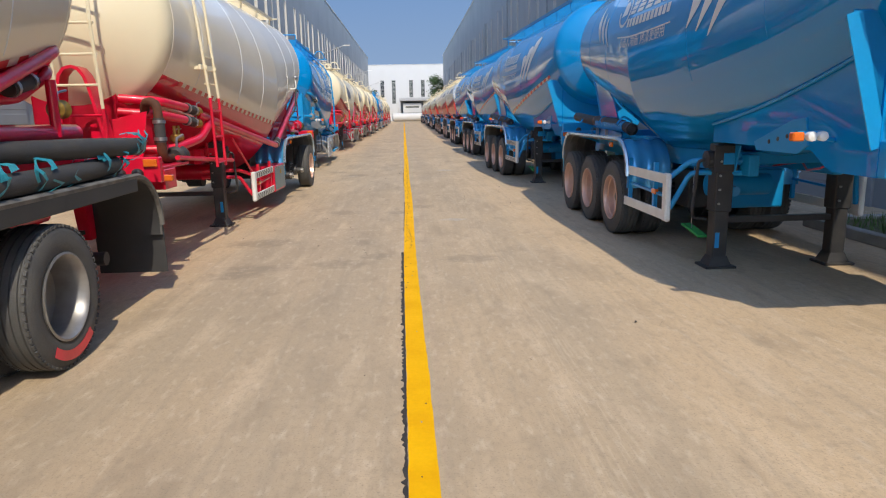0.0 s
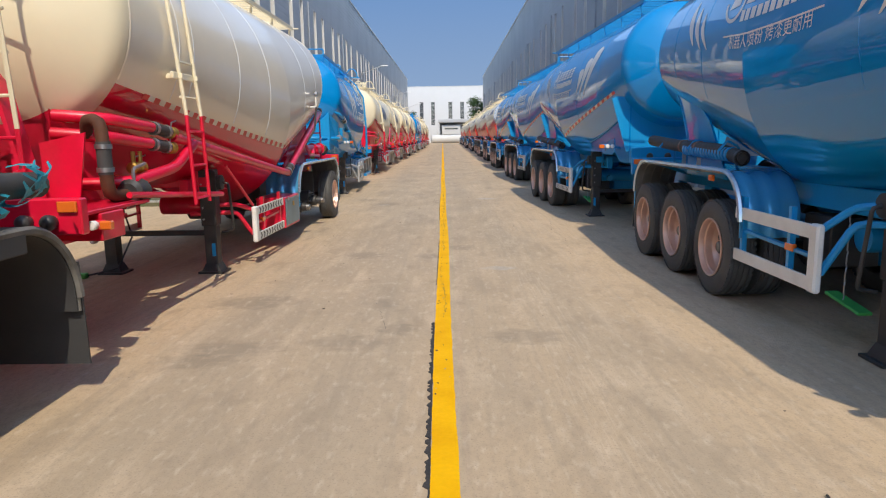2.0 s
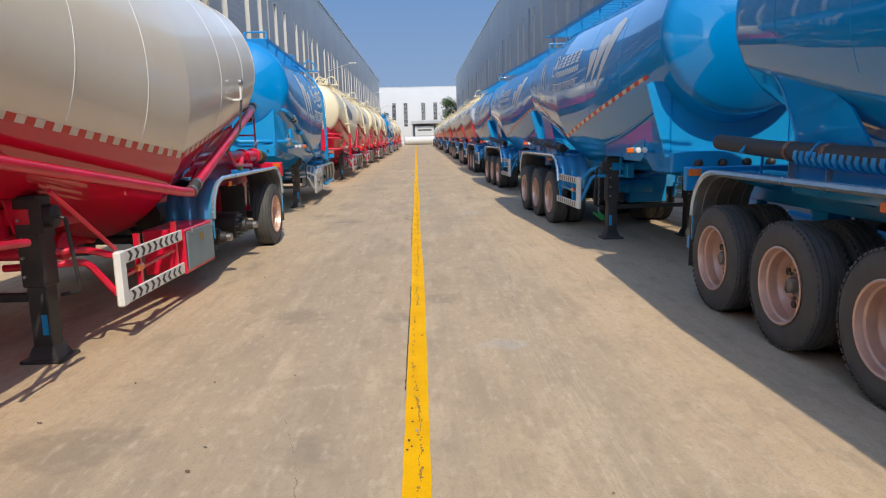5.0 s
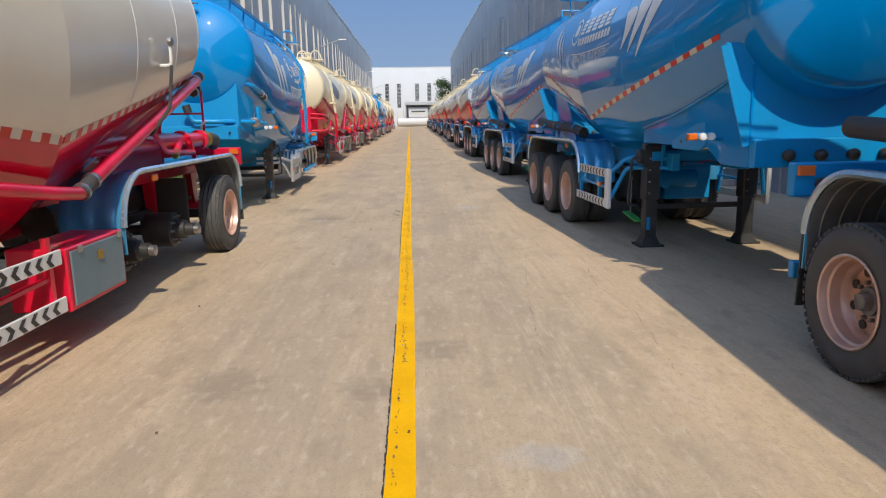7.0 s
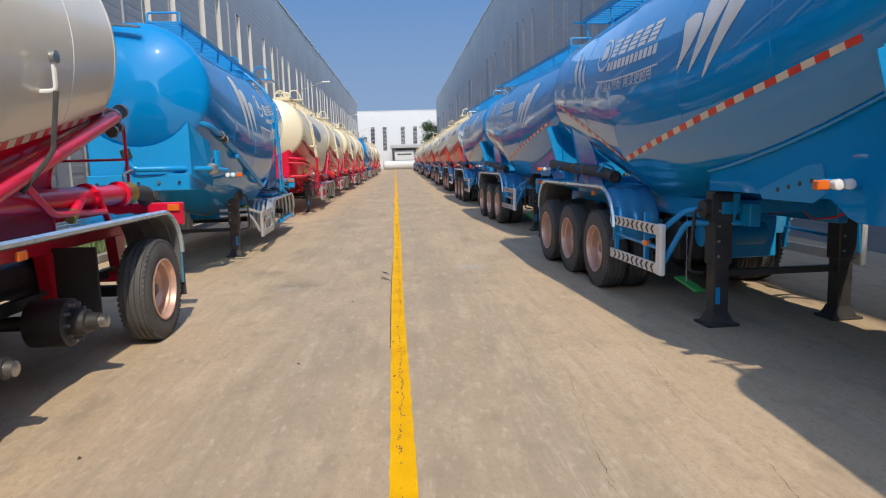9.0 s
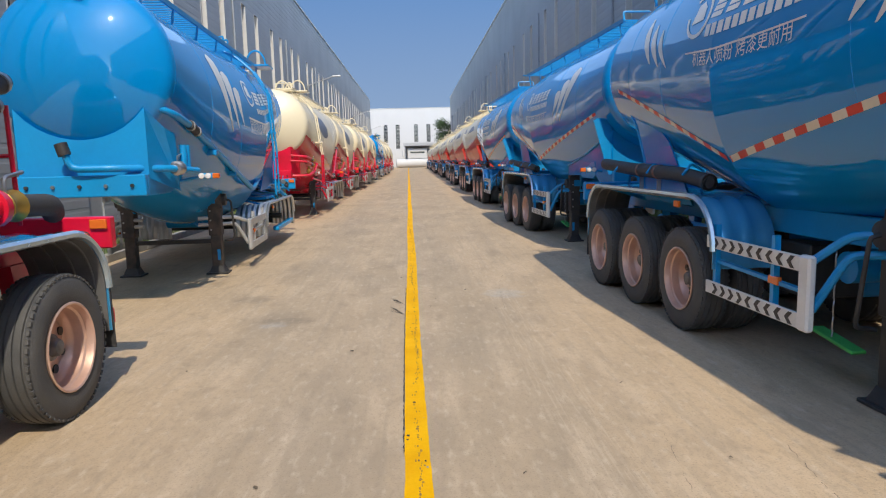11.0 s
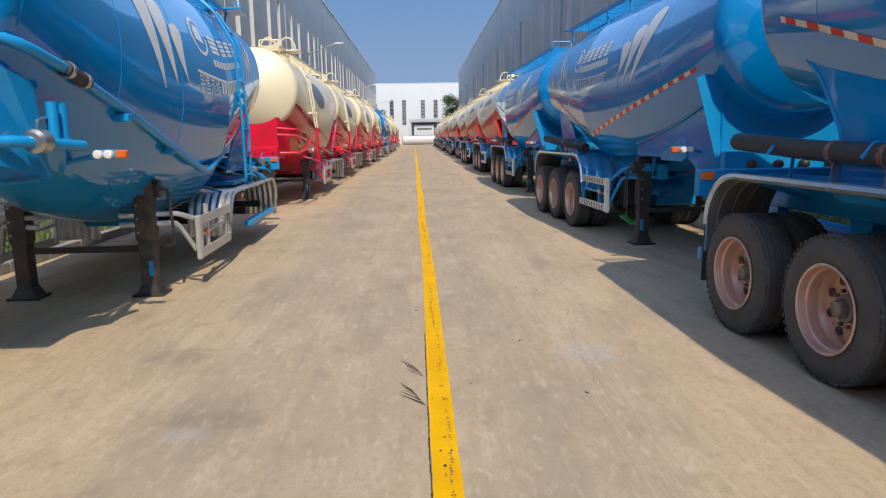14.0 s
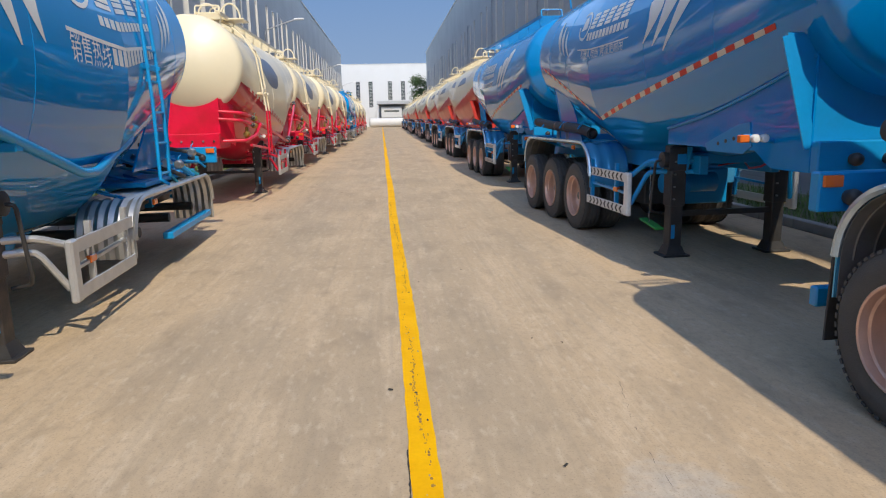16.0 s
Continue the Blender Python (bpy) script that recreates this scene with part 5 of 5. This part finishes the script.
for k in range(9):
    y, z = 3.4 + 0.27 * k, rnd.uniform(1.12, 1.5)
    bend = [(0.35 + rnd.uniform(0, 0.2), y - 0.3, z + 0.15), (0.8, y, z + rnd.uniform(-0.05, 0.12)), (1.05, y + rnd.uniform(0.05, 0.3), z), (1.12, y + 0.35, z - rnd.uniform(0.05, 0.2))]
    part("air_pipe", tube(B(), bend, rnd.choice((0.02, 0.03, 0.042)), 8), (BLUE_FRAME, BLUE_FRAME, TEAL, HOSE)[k % 4], blue_l)
    if k % 3 == 1:
        valve(blue_l, bend[2], 0.05, STEEL, BLUE_FRAME)
part("rear_deck", box(B(), (0.3, 3.0, 1.08), (1.05, 5.5, 1.14), 0.01), BLUE_FRAME, blue_l, smooth=False)
WORN = material("worn_black_paint", (0.045, 0.04, 0.037), 0.6, 0.1, 0.0, (0.13, 0.095, 0.075), 7, 0.8, 0.3, 60)
for w in blue_l.children:
    if w.name.startswith("landing_leg"):
        w.data.materials[0] = WORN

T_BC = Tank(-2.9, 2.0, 5.5, r_mid=1.3, low=0.75, ease=2.4, splits=(-20, -25, -22), straight=True)
cream_l = trailer("cream bulk tank trailer with bright red underside and frame", 1, T_BC, CREAM, RED, RED_FRAME, B_AX, (0.4, 1.95, 0.42, 0.95), B_FEN, LEFT, wheels=(0, 0, 0), fender_mat=GALV, ribs=6, lad=(-1.6, 1.1, CREAM, RED_FRAME), chevrons=False, beam=(1.3, 1.62), lamp=(1.2, -1.2, 1.5), boards=ALU)
pipework_red(cream_l, 1, T_BC, 0.65, True, False)
hoops(cream_l, 1, -1.7, CREAM)
BANNER = material("dark_printed_panel", (0.10, 0.10, 0.13), 0.35, 0.0, 0.4, (0.22, 0.20, 0.20), 3, 0.8)
for t, s, tank in ((cream_l, 1, T_BC), (cream_r, -1, T_RC)):
    for yy in ((0.3,) if s > 0 else (0.2, 3.2)):
        bm = B()
        for i in range(10):
            for j in range(6):
                a, b = -1 + 2 * i / 10, -1 + 2 * (i + 1) / 10
                ya, yb = yy + 1.0 * a, yy + 1.0 * b
                ha, hb = 14 * (1 - abs(a) ** 3), 14 * (1 - abs(b) ** 3)
                d = lambda h, q: 22 - h + 2 * h * q / 6
                if s > 0 or j > 2:
                    tank.patch(bm, [(ya, d(ha, j)), (yb, d(hb, j)), (yb, d(hb, j + 1)), (ya, d(ha, j + 1))], 0.004, 0, s)
        part("printed_panel", bm, BANNER, t, "dark printed panel", smooth=False)


def place(x, y, yaw=0.0):
    return pose(x, y, 0, 0, 0, yaw)


blue_plain.matrix_basis = place(4.27, 7.5, 0.2)
blue_r.matrix_basis = place(4.045, 17.45, 2.6)
copy_thing(blue_r, place(4.1, 27.4, 3.0))
copy_thing(blue_r, place(3.97, 37.9, 1.5))
cream_r.matrix_basis = place(4.05, 48.2, 1.5)
for k in range(1, 11):
    copy_thing(cream_r, place(4.05 + 0.06 * ((k * 7) % 5 - 2), 48.2 + 10.1 * k, 1.5 + 0.3 * ((k * 3) % 4 - 1.5)))
cream_a.matrix_basis = place(-4.0, 11.55, -0.9)
cream_z.matrix_basis = place(-3.85, -0.03, 0.0)
blue_l.matrix_basis = place(-4.2, 24.4, 2.4)
cream_l.matrix_basis = place(-4.45, 36.95, 0.5)
for k, y in enumerate((47.0, 57.0, 67.0, 90.0, 100.0, 110.0)):
    copy_thing(cream_l, place(-4.6 + 0.05 * (k % 3), y, 0.5 - 0.4 * (k % 2)))
copy_thing(blue_l, place(-4.5, 78.5, 0.5))

# ---- ground, line, kerbs ----
thing("ground", "weathered tan concrete yard with tyre marks and smudges", "ground", None, "", "structure", box(B(), (-2500, -600, -0.3), (2500, 4000, 0.0)), CONCRETE, False)


def wobble_strip(x0, x1, y0, y1, z, amp0, amp1, step=0.12, seed=1, bend=None):
    """A painted or filled strip with uneven edges, a few millimetres thick."""
    rnd, bm, rows = random.Random(seed), B(), []
    n = int((y1 - y0) / step)
    for k in range(n + 1):
        y = y0 + (y1 - y0) * k / n
        o = bend(y) if bend else 0.0
        a, b = o + x0 + amp0 * rnd.uniform(-1, 1), o + x1 + amp1 * rnd.uniform(-1, 1)
        rows.append([bm.verts.new(p) for p in ((a, y, 0.0), (a, y, z), (b, y, z), (b, y, 0.0))])
    for p, q in zip(rows, rows[1:]):
        for k in range(3):
            bm.faces.new((p[k], p[k + 1], q[k + 1], q[k]))
    return bm


def lane(y):
    """The line drifts a little to one side along the yard."""
    return 0.04 - 0.0088 * y + 0.01 * math.sin(y * 0.55)


thing("lane_line", "worn yellow painted centre line", "road marking", None, "", "structure", wobble_strip(-0.08, 0.08, -5, 60, 0.005, 0.004, 0.004, 0.12, 2, lane), YELLOW, False)
thing("lane_line", "worn yellow painted centre line", "road marking", None, "", "structure", wobble_strip(-0.08, 0.08, 60, 172, 0.005, 0.0, 0.0, 1.0, 2, lane), YELLOW, False)
for a, b, w, seed in ((2.5, 8.8, 0.022, 3), (10.5, 14.0, 0.006, 4), (17.0, 22.5, 0.005, 5)):
    thing("joint_filler", "ragged black bitumen along the yellow line", "joint", None, "", "structure", wobble_strip(-0.085 - w, -0.083, a, b, 0.006, w * 0.75, 0.002, 0.03, seed, lane), ASPHALT, False)


def crack(points, width, seed):
    rnd, bm, rows = random.Random(seed), B(), []
    pts = []
    for (x0, y0), (x1, y1) in zip(points, points[1:]):
        n = max(2, int(math.hypot(x1 - x0, y1 - y0) / 0.06))
        pts += [(x0 + (x1 - x0) * k / n + rnd.uniform(-0.012, 0.012), y0 + (y1 - y0) * k / n) for k in range(n)]
    for x, y in pts:
        w = width * rnd.uniform(0.15, 0.9)
        rows.append([bm.verts.new((x - w, y, 0.0015)), bm.verts.new((x + w, y, 0.0015))])
    for p, q in zip(rows, rows[1:]):
        if rnd.random() > 0.3:
            bm.faces.new((p[0], p[1], q[1], q[0]))
    return thing("crack", "thin dark crack in the concrete", "crack", None, "", "structure", bm, ASPHALT, False)


def line_crack(y0, y1, off, seed):
    """Ragged, broken wear along the middle of the painted line."""
    rnd, bm, x = random.Random(seed), B(), off
    n = int((y1 - y0) / 0.035)
    for k in range(n + 1):
        y = y0 + (y1 - y0) * k / n
        x = max(-0.045, min(0.045, x + rnd.uniform(-0.008, 0.008)))
        if rnd.random() < 0.34 + 0.3 * math.sin(y * 1.7 + seed):
            continue
        for i in range(rnd.choice((1, 1, 2))):
            w, l, q = rnd.uniform(0.002, 0.011), rnd.uniform(0.012, 0.04), lane(y) + x + rnd.uniform(-0.018, 0.018) * (i + 0.4)
            bm.faces.new([bm.verts.new((q + a * w * rnd.uniform(0.5, 1.2), y + b * l, 0.0072 + 0.0004 * i)) for a, b in ((-1, -0.3), (0.1, -0.6), (1, -0.2), (0.8, 0.4), (-0.2, 0.6), (-0.9, 0.3))])
    thing("crack", "ragged worn streak along the yellow line", "crack", None, "", "structure", bm, LINE_WEAR, False)


for a, b, o, seed in ((9.0, 12.5, 0.01, 1), (13.0, 18.0, -0.02, 2), (18.0, 26.0, 0.0, 3), (26.0, 34.0, 0.02, 4)):
    line_crack(a, b, o, seed)
rnd = random.Random(21)
for i in range(60):
    y = rnd.uniform(3.0, 30)
    r, bm = rnd.uniform(0.005, 0.016), B()
    x = lane(y) + rnd.uniform(-0.07, 0.06)
    bm.faces.new([bm.verts.new((x + r * rnd.uniform(0.4, 1.0) * math.cos(a), y + 1.8 * r * rnd.uniform(0.4, 1.0) * math.sin(a), 0.0068)) for a in [k * 0.785 for k in range(8)]])
    thing("paint_chip", "chipped spot in the yellow paint", "paint chip", None, "chips in the line", "structure", bm, ASPHALT if i % 3 else CONCRETE, False)
for y0 in (20.85, 21.4):
    for k in range(7):
        bm = B()
        y, w = y0 + 0.045 * k, rnd.uniform(0.004, 0.011)
        a, b = -0.1 - 0.015 * k, -0.2 - rnd.uniform(0.02, 0.1)
        bm.faces.new([bm.verts.new(p) for p in ((lane(y) + a, y, 0.002), (lane(y) + a, y + w * 2, 0.002), (lane(y) + b, y + 0.16 + w, 0.002), (lane(y) + b, y + 0.16, 0.002))])
        thing("scuff_mark", "black tyre scuff beside the yellow line", "scuff mark", None, "scuffs beside the line", "structure", bm, ASPHALT, False)

# the planted strip on the far side of the right row is broken by a paved driveway
for s, runs in ((-1, ((21, 172),)), (1, ((-16, 10), (25, 172)))):
    k = thing("kerb", "grey concrete kerb along the planted strip", "kerb", Matrix(), "", "structure")
    stone = mesh_of("kerb_stone", box(B(), (-0.075, 0.006, 0.0), (0.075, 0.994, 0.16), 0.015), KERB)
    for y0, y1 in runs:
        for y in range(y0, min(y1, 94)):
            part("kerb_stone", stone, None, k).matrix_basis = pose(s * 6.17, y, 0, 0, 0, 0.0)
        if y1 > 94:
            part("kerb_run", box(B(), (s * 6.1, 94, 0.0), (s * 6.245, y1, 0.16), 0.015), KERB, k, smooth=False)
        if s > 0 or y0 > 0:
            y = y1 if y1 < 94 else y0
            for i in range(3):
                part("kerb_stone", stone, None, k).matrix_basis = pose(s * 6.26 + (1.0 * i if s > 0 else -1.0 - i), y + (-0.08 if y1 < 94 else 0.08), 0, 0, 0, -90.0)
        thing("planting_strip", "soil and thin grass behind the kerb", "soil", None, "", "structure", box(B(), (s * 6.25, y0 + 0.16 * (s > 0), 0.0), (s * 9.75, y1 - 0.16 * (s > 0), 0.11)), SOIL, False)
    rnd, bm = random.Random(5 + s), B()
    for i in range(9000):
        x, y = s * rnd.uniform(6.3, 7.9), rnd.uniform(2, 48)
        if (s > 0 and 9.7 < y < 25.3) or (s < 0 and y < 21.2):
            continue
        h, a, w = rnd.uniform(0.08, 0.28), rnd.uniform(0, 6.28), 0.012
        dx, dy = math.cos(a), math.sin(a)
        bm.faces.new([bm.verts.new(p) for p in ((x - w * dy, y + w * dx, 0.1), (x + w * dy, y - w * dx, 0.1), (x + dx * h * 0.5, y + dy * h * 0.5, 0.1 + h))])
    thing("grass", "thin green grass on the planted strip", "grass", None, "", "stuff", bm, GRASS, False)


# ---- buildings ----
def rib_wall(y0, y1, z0, z1, pitch=0.36, depth=0.006):
    """Horizontally ribbed cladding facing +x at x 0, with thickness."""
    prof, n = [], max(1, round((z1 - z0) / pitch))
    for k in range(n):
        z = z0 + (z1 - z0) * k / n
        d = (z1 - z0) / n
        prof += [(0.0, z), (0.0, z + d * 0.62), (-depth, z + d * 0.70), (-depth, z + d * 0.94)]
    prof += [(0.0, z1), (-0.5, z1), (-0.5, z0)]
    bm = B()
    a = [bm.verts.new((x, y0, z)) for x, z in prof]
    b = [bm.verts.new((x, y1, z)) for x, z in prof]
    for k in range(len(prof)):
        j = (k + 1) % len(prof)
        bm.faces.new((a[k], a[j], b[j], b[k]))
    bm.faces.new(a), bm.faces.new(b[::-1])
    return bm


def hall(s, x, h, first, period, gap, slot, label):
    """A long hall: piers between tall slots, glass set back, ribbed parapet, coping, downpipes."""
    b = thing("factory_hall", label, "factory hall", pose(s * x, 0, 0, 0, 0, 180 if s > 0 else 0))
    y_of = (lambda y: -y) if s > 0 else (lambda y: y)
    def span(a, c):
        a, c = y_of(a), y_of(c)
        return min(a, c), max(a, c)
    part("parapet", rib_wall(*span(-24, 166), 11.0, h), WALL, b, smooth=False)
    part("coping", box(B(), (-0.6, span(-24.1, 166.1)[0], h), (0.08, span(-24.1, 166.1)[1], h + 0.18), 0.02), TRIM, b, smooth=False)
    part("roof", box(B(), (-30, span(-24, 166)[0], h - 0.6), (-0.5, span(-24, 166)[1], h - 0.3)), ROOFING, b, smooth=False)
    part("back_wall", box(B(), (-30.4, span(-24, 166)[0], 0), (-30, span(-24, 166)[1], h)), WALL, b, smooth=False)
    for y in (-24, 165.7):
        part("end_wall", box(B(), (-30, span(y, y + 0.3)[0], 0), (-0.5, span(y, y + 0.3)[1], h)), WALL, b, smooth=False)
    starts, y = [], first - period * math.floor((first + 20) / period)
    while y < 160:
        starts += [y, y + gap]
        y += period
    for y in starts[1::4]:
        part("downpipe", box(B(), (0.0, span(y + slot + 1.6, y + slot + 1.7)[0], 0.0), (0.09, span(y + slot + 1.6, y + slot + 1.7)[1], 11.2), 0.01), ROOFING, b, smooth=False)
    edge = -24
    for k, y in enumerate(starts + [166]):
        part("pier", rib_wall(*span(edge, y), 0.0, 11.0), WALL, b, smooth=False)
        edge = y + slot
        if y < 166:
            w = part("window", box(B(), (-0.48, span(y, y + slot)[0] - 0.02, 2.4), (-0.42, span(y, y + slot)[1] + 0.02, 11.02)), GLASS, b, "dark tall narrow window", smooth=False)
            part("window_sill", box(B(), (-0.5, span(y, y + slot)[0], 0), (-0.06, span(y, y + slot)[1], 2.4)), WALL, w, smooth=False)
            for yy in (y, y + slot - 0.05):
                part("window_reveal", box(B(), (-0.44, span(yy, yy + 0.05)[0], 2.4), (0.012, span(yy, yy + 0.05)[1], 11.0)), WALL_PALE, w, "pale metal reveal", smooth=False)
            for z in (4.6, 6.8, 9.0):
                part("mullion", box(B(), (-0.43, span(y, y + slot)[0] + 0.05, z), (-0.38, span(y, y + slot)[1] - 0.05, z + 0.06)), TRIM, w, smooth=False)
    return b


hall(-1, 9.7, 15.2, 52.85, 7.65, 3.1, 0.95, "long grey ribbed metal factory hall with paired pale-framed slot windows")
hall(1, 8.4, 15.5, 52.3, 8.27, 3.2, 0.8, "long grey ribbed metal factory hall with paired dark slot windows")

e = thing("end_building", "white industrial building closing the yard", "factory hall", Matrix())
Z = 190.0
xs = [-46, -7.86, -6.83, -4.71, -3.68, 0.1, 1.14, 3.35, 4.39, 46]
for a, c in zip(xs[::2], xs[1::2]):
    part("wall", box(B(), (a, Z, 0), (c, Z + 0.6, 15.15)), WALL_WHITE, e, smooth=False)
for k, (a, c) in enumerate(zip(xs[1::2], xs[2::2])):
    lo = 4.8 if k == 1 else 6.45
    part("wall", box(B(), (a, Z, 0), (c, Z + 0.6, lo)), WALL_WHITE, e, smooth=False)
    part("wall", box(B(), (a, Z, 11.05), (c, Z + 0.6, 15.15)), WALL_WHITE, e, smooth=False)
    w = part("window", box(B(), (a, Z + 0.3, lo), (c, Z + 0.36, 11.05)), GLASS, e, "dark louvred window", smooth=False)
    for i in range(int((11.0 - lo) / 0.35)):
        part("louvre", box(B(), (a + 0.03, Z + 0.2, lo + 0.1 + 0.35 * i), (c - 0.03, Z + 0.3, lo + 0.16 + 0.35 * i)), TRIM, w, smooth=False)
part("coping", box(B(), (-46, Z - 0.06, 15.15), (46, Z + 0.7, 15.33), 0.02), TRIM, e, smooth=False)
part("roof", box(B(), (-46, Z + 0.6, 14.6), (46, Z + 40, 14.9)), ROOFING, e, smooth=False)

sh = thing("loading_canopy", "grey flat-roofed shelter in front of the white building", "shelter", Matrix())
part("roof", box(B(), (-2.7, 181.5, 5.3), (5.6, 186, 6.1), 0.04), TRIM, sh, smooth=False)
for x in (-2.5, 5.3):
    part("post", box(B(), (x, 181.7, 0), (x + 0.25, 182, 5.3), 0.02), TRIM, sh, smooth=False)
part("back_wall", box(B(), (-2.5, 185.6, 0), (5.4, 185.8, 5.3)), WALL, sh, smooth=False)
bx = thing("site_container", "pale metal container under the shelter", "container", Matrix())
part("body", box(B(), (-1.7, 182.4, 2.2), (3.2, 185, 4.7), 0.05), WALL_WHITE, bx, smooth=False)
part("base", box(B(), (-1.7, 182.5, 0), (3.2, 184.9, 2.2), 0.02), TRIM, bx, smooth=False)
part("window_band", box(B(), (-1.0, 182.36, 3.5), (2.6, 182.40, 3.9)), GLASS, bx, smooth=False)
cab = thing("plant_box", "white equipment housing beside the shelter", "equipment", None, "", "", box(B(), (-4.6, 182, 0), (-3.0, 184.5, 4.3), 0.05), WALL_WHITE, False)
shell = thing("tank_shell", "unpainted pale cylindrical tank shell lying across the yard end", "tank shell", None, "", "", lathe(B(), [(-4.6, 0.1), (-4.5, 0.7), (-4.2, 1.03), (8, 1.03), (8.3, 0.7), (8.4, 0.1)], 32, "X", centre=(0, 176, 1.03)), WALL_WHITE)


# ---- lamps along the hall, trees at the end ----
def street_lamp(y):
    l = thing("street_lamp", "grey steel street lamp with a long arm", "street lamp", Matrix(), "street lamps along the hall")
    part("pole", tube(B(), [(-7.5, y, 0.1), (-7.5, y, 7.2), (-7.42, y, 7.36)], 0.07, 10), STEEL, l)
    part("arm", tube(B(), [(-7.45, y, 7.32), (-5.7, y, 7.92)], 0.035, 8), STEEL, l)
    part("head", box(B(), (-5.75, y - 0.1, 7.88), (-5.15, y + 0.1, 7.98), 0.03), WHITE, l, "pale lamp head", smooth=False)


for y in (27.0, 62.0, 97.0, 132.0):
    street_lamp(y)


def tree(x, y, h, seed):
    rnd = random.Random(seed)
    t = thing("tree", "small dark green leafy tree at the yard end", "tree", pose(x, y, 0.0), "trees at the yard end")
    part("trunk", tube(B(), [(0, 0, 0), (0.05, 0, h * 0.35), (0, 0.05, h * 0.6)], 0.1, 8), BARK, t)
    crown, tips = B(), []
    for k in range(16):
        a, z = rnd.uniform(0, 6.28), h * rnd.uniform(0.3, 0.62)
        r = h * 0.22 * rnd.uniform(0.5, 1.1) * (1.1 - z / h * 0.5)
        p = (r * math.cos(a), r * math.sin(a), z + h * rnd.uniform(0.1, 0.36))
        part("limb", tube(B(), [(0, 0, z), (p[0] * 0.6, p[1] * 0.6, (z + p[2]) / 2 - 0.1), p], 0.03, 5), BARK, t)
        tips.append(p)
    for p in tips:
        for _ in range(230):
            q = Vector(p) + Vector([rnd.gauss(0, h * 0.055) for _ in range(3)])
            n = Vector([rnd.uniform(-1, 1) for _ in range(3)]).normalized()
            u = n.orthogonal().normalized() * rnd.uniform(0.12, 0.26)
            v = n.cross(u) * 0.5
            crown.faces.new([crown.verts.new(c) for c in (q - u, q + v, q + u, q - v)])
    part("crown", crown, LEAF, t, "leafy crown", smooth=False, kind="stuff")


tree(7.5, 171, 10.8, 3)
tree(9.4, 173, 9.0, 4)
tree(-9.2, 172, 7.5, 5)

# ---- cracks, leaves and litter on the concrete ----
crack([(0.98, 12.9), (1.16, 14.6), (1.3, 15.7), (1.55, 17.2)], 0.002, 1)
crack([(1.9, 12.6), (2.1, 14.2), (2.0, 15.2), (2.25, 17.0)], 0.0025, 2)
crack([(-0.6, 8.6), (-0.75, 9.4), (-0.95, 10.1)], 0.0018, 3)
crack([(1.0, 21.0), (1.1, 22.5), (1.3, 23.5)], 0.0018, 4)
rnd = random.Random(11)
for i in range(48):
    x, y = rnd.uniform(-2.6, 2.4), rnd.uniform(2.2, 40)
    r, a = rnd.uniform(0.006, 0.02), rnd.uniform(0, 6.28)
    bm = B()
    pts = [(r * math.cos(q) * (1.6 if j % 3 else 1.0), 0.5 * r * math.sin(q), 0.004 + 0.012 * rnd.random()) for j, q in enumerate([k * 1.047 for k in range(6)])]
    bm.faces.new([bm.verts.new(p) for p in pts])
    thing("dry_leaf", "small curled dry leaf on the concrete", "leaf", pose(x, y, 0.001, 0, 0, math.degrees(a)), "dry leaves on the concrete", "", bm, BARK if i % 4 else ASPHALT, False)

# ---- hazy sky far behind the yard ----
haze = bpy.data.materials.new("distant_haze")
haze.use_nodes = True
hn = haze.node_tree
hn.nodes.remove(hn.nodes["Principled BSDF"])
em, ramp, tc, sp, mr = (hn.nodes.new(n) for n in ("ShaderNodeEmission", "ShaderNodeValToRGB", "ShaderNodeTexCoord", "ShaderNodeSeparateXYZ", "ShaderNodeMapRange"))
mr.inputs[2].default_value = 600
ramp.color_ramp.elements[0].color, ramp.color_ramp.elements[1].color = (0.24, 0.33, 0.47, 1), (0.12, 0.235, 0.46, 1)
for a, b in ((tc.outputs["Object"], sp.inputs[0]), (sp.outputs[2], mr.inputs[0]), (mr.outputs[0], ramp.inputs[0]), (ramp.outputs[0], em.inputs[0]), (em.outputs[0], hn.nodes["Material Output"].inputs[0])):
    hn.links.new(a, b)
em.inputs[1].default_value = 0.66
thing("backdrop", "plain hazy blue summer sky beyond the yard", "sky", None, "", "structure", box(B(), (-1100, 2600, -5), (1100, 2610, 800)), haze, False)
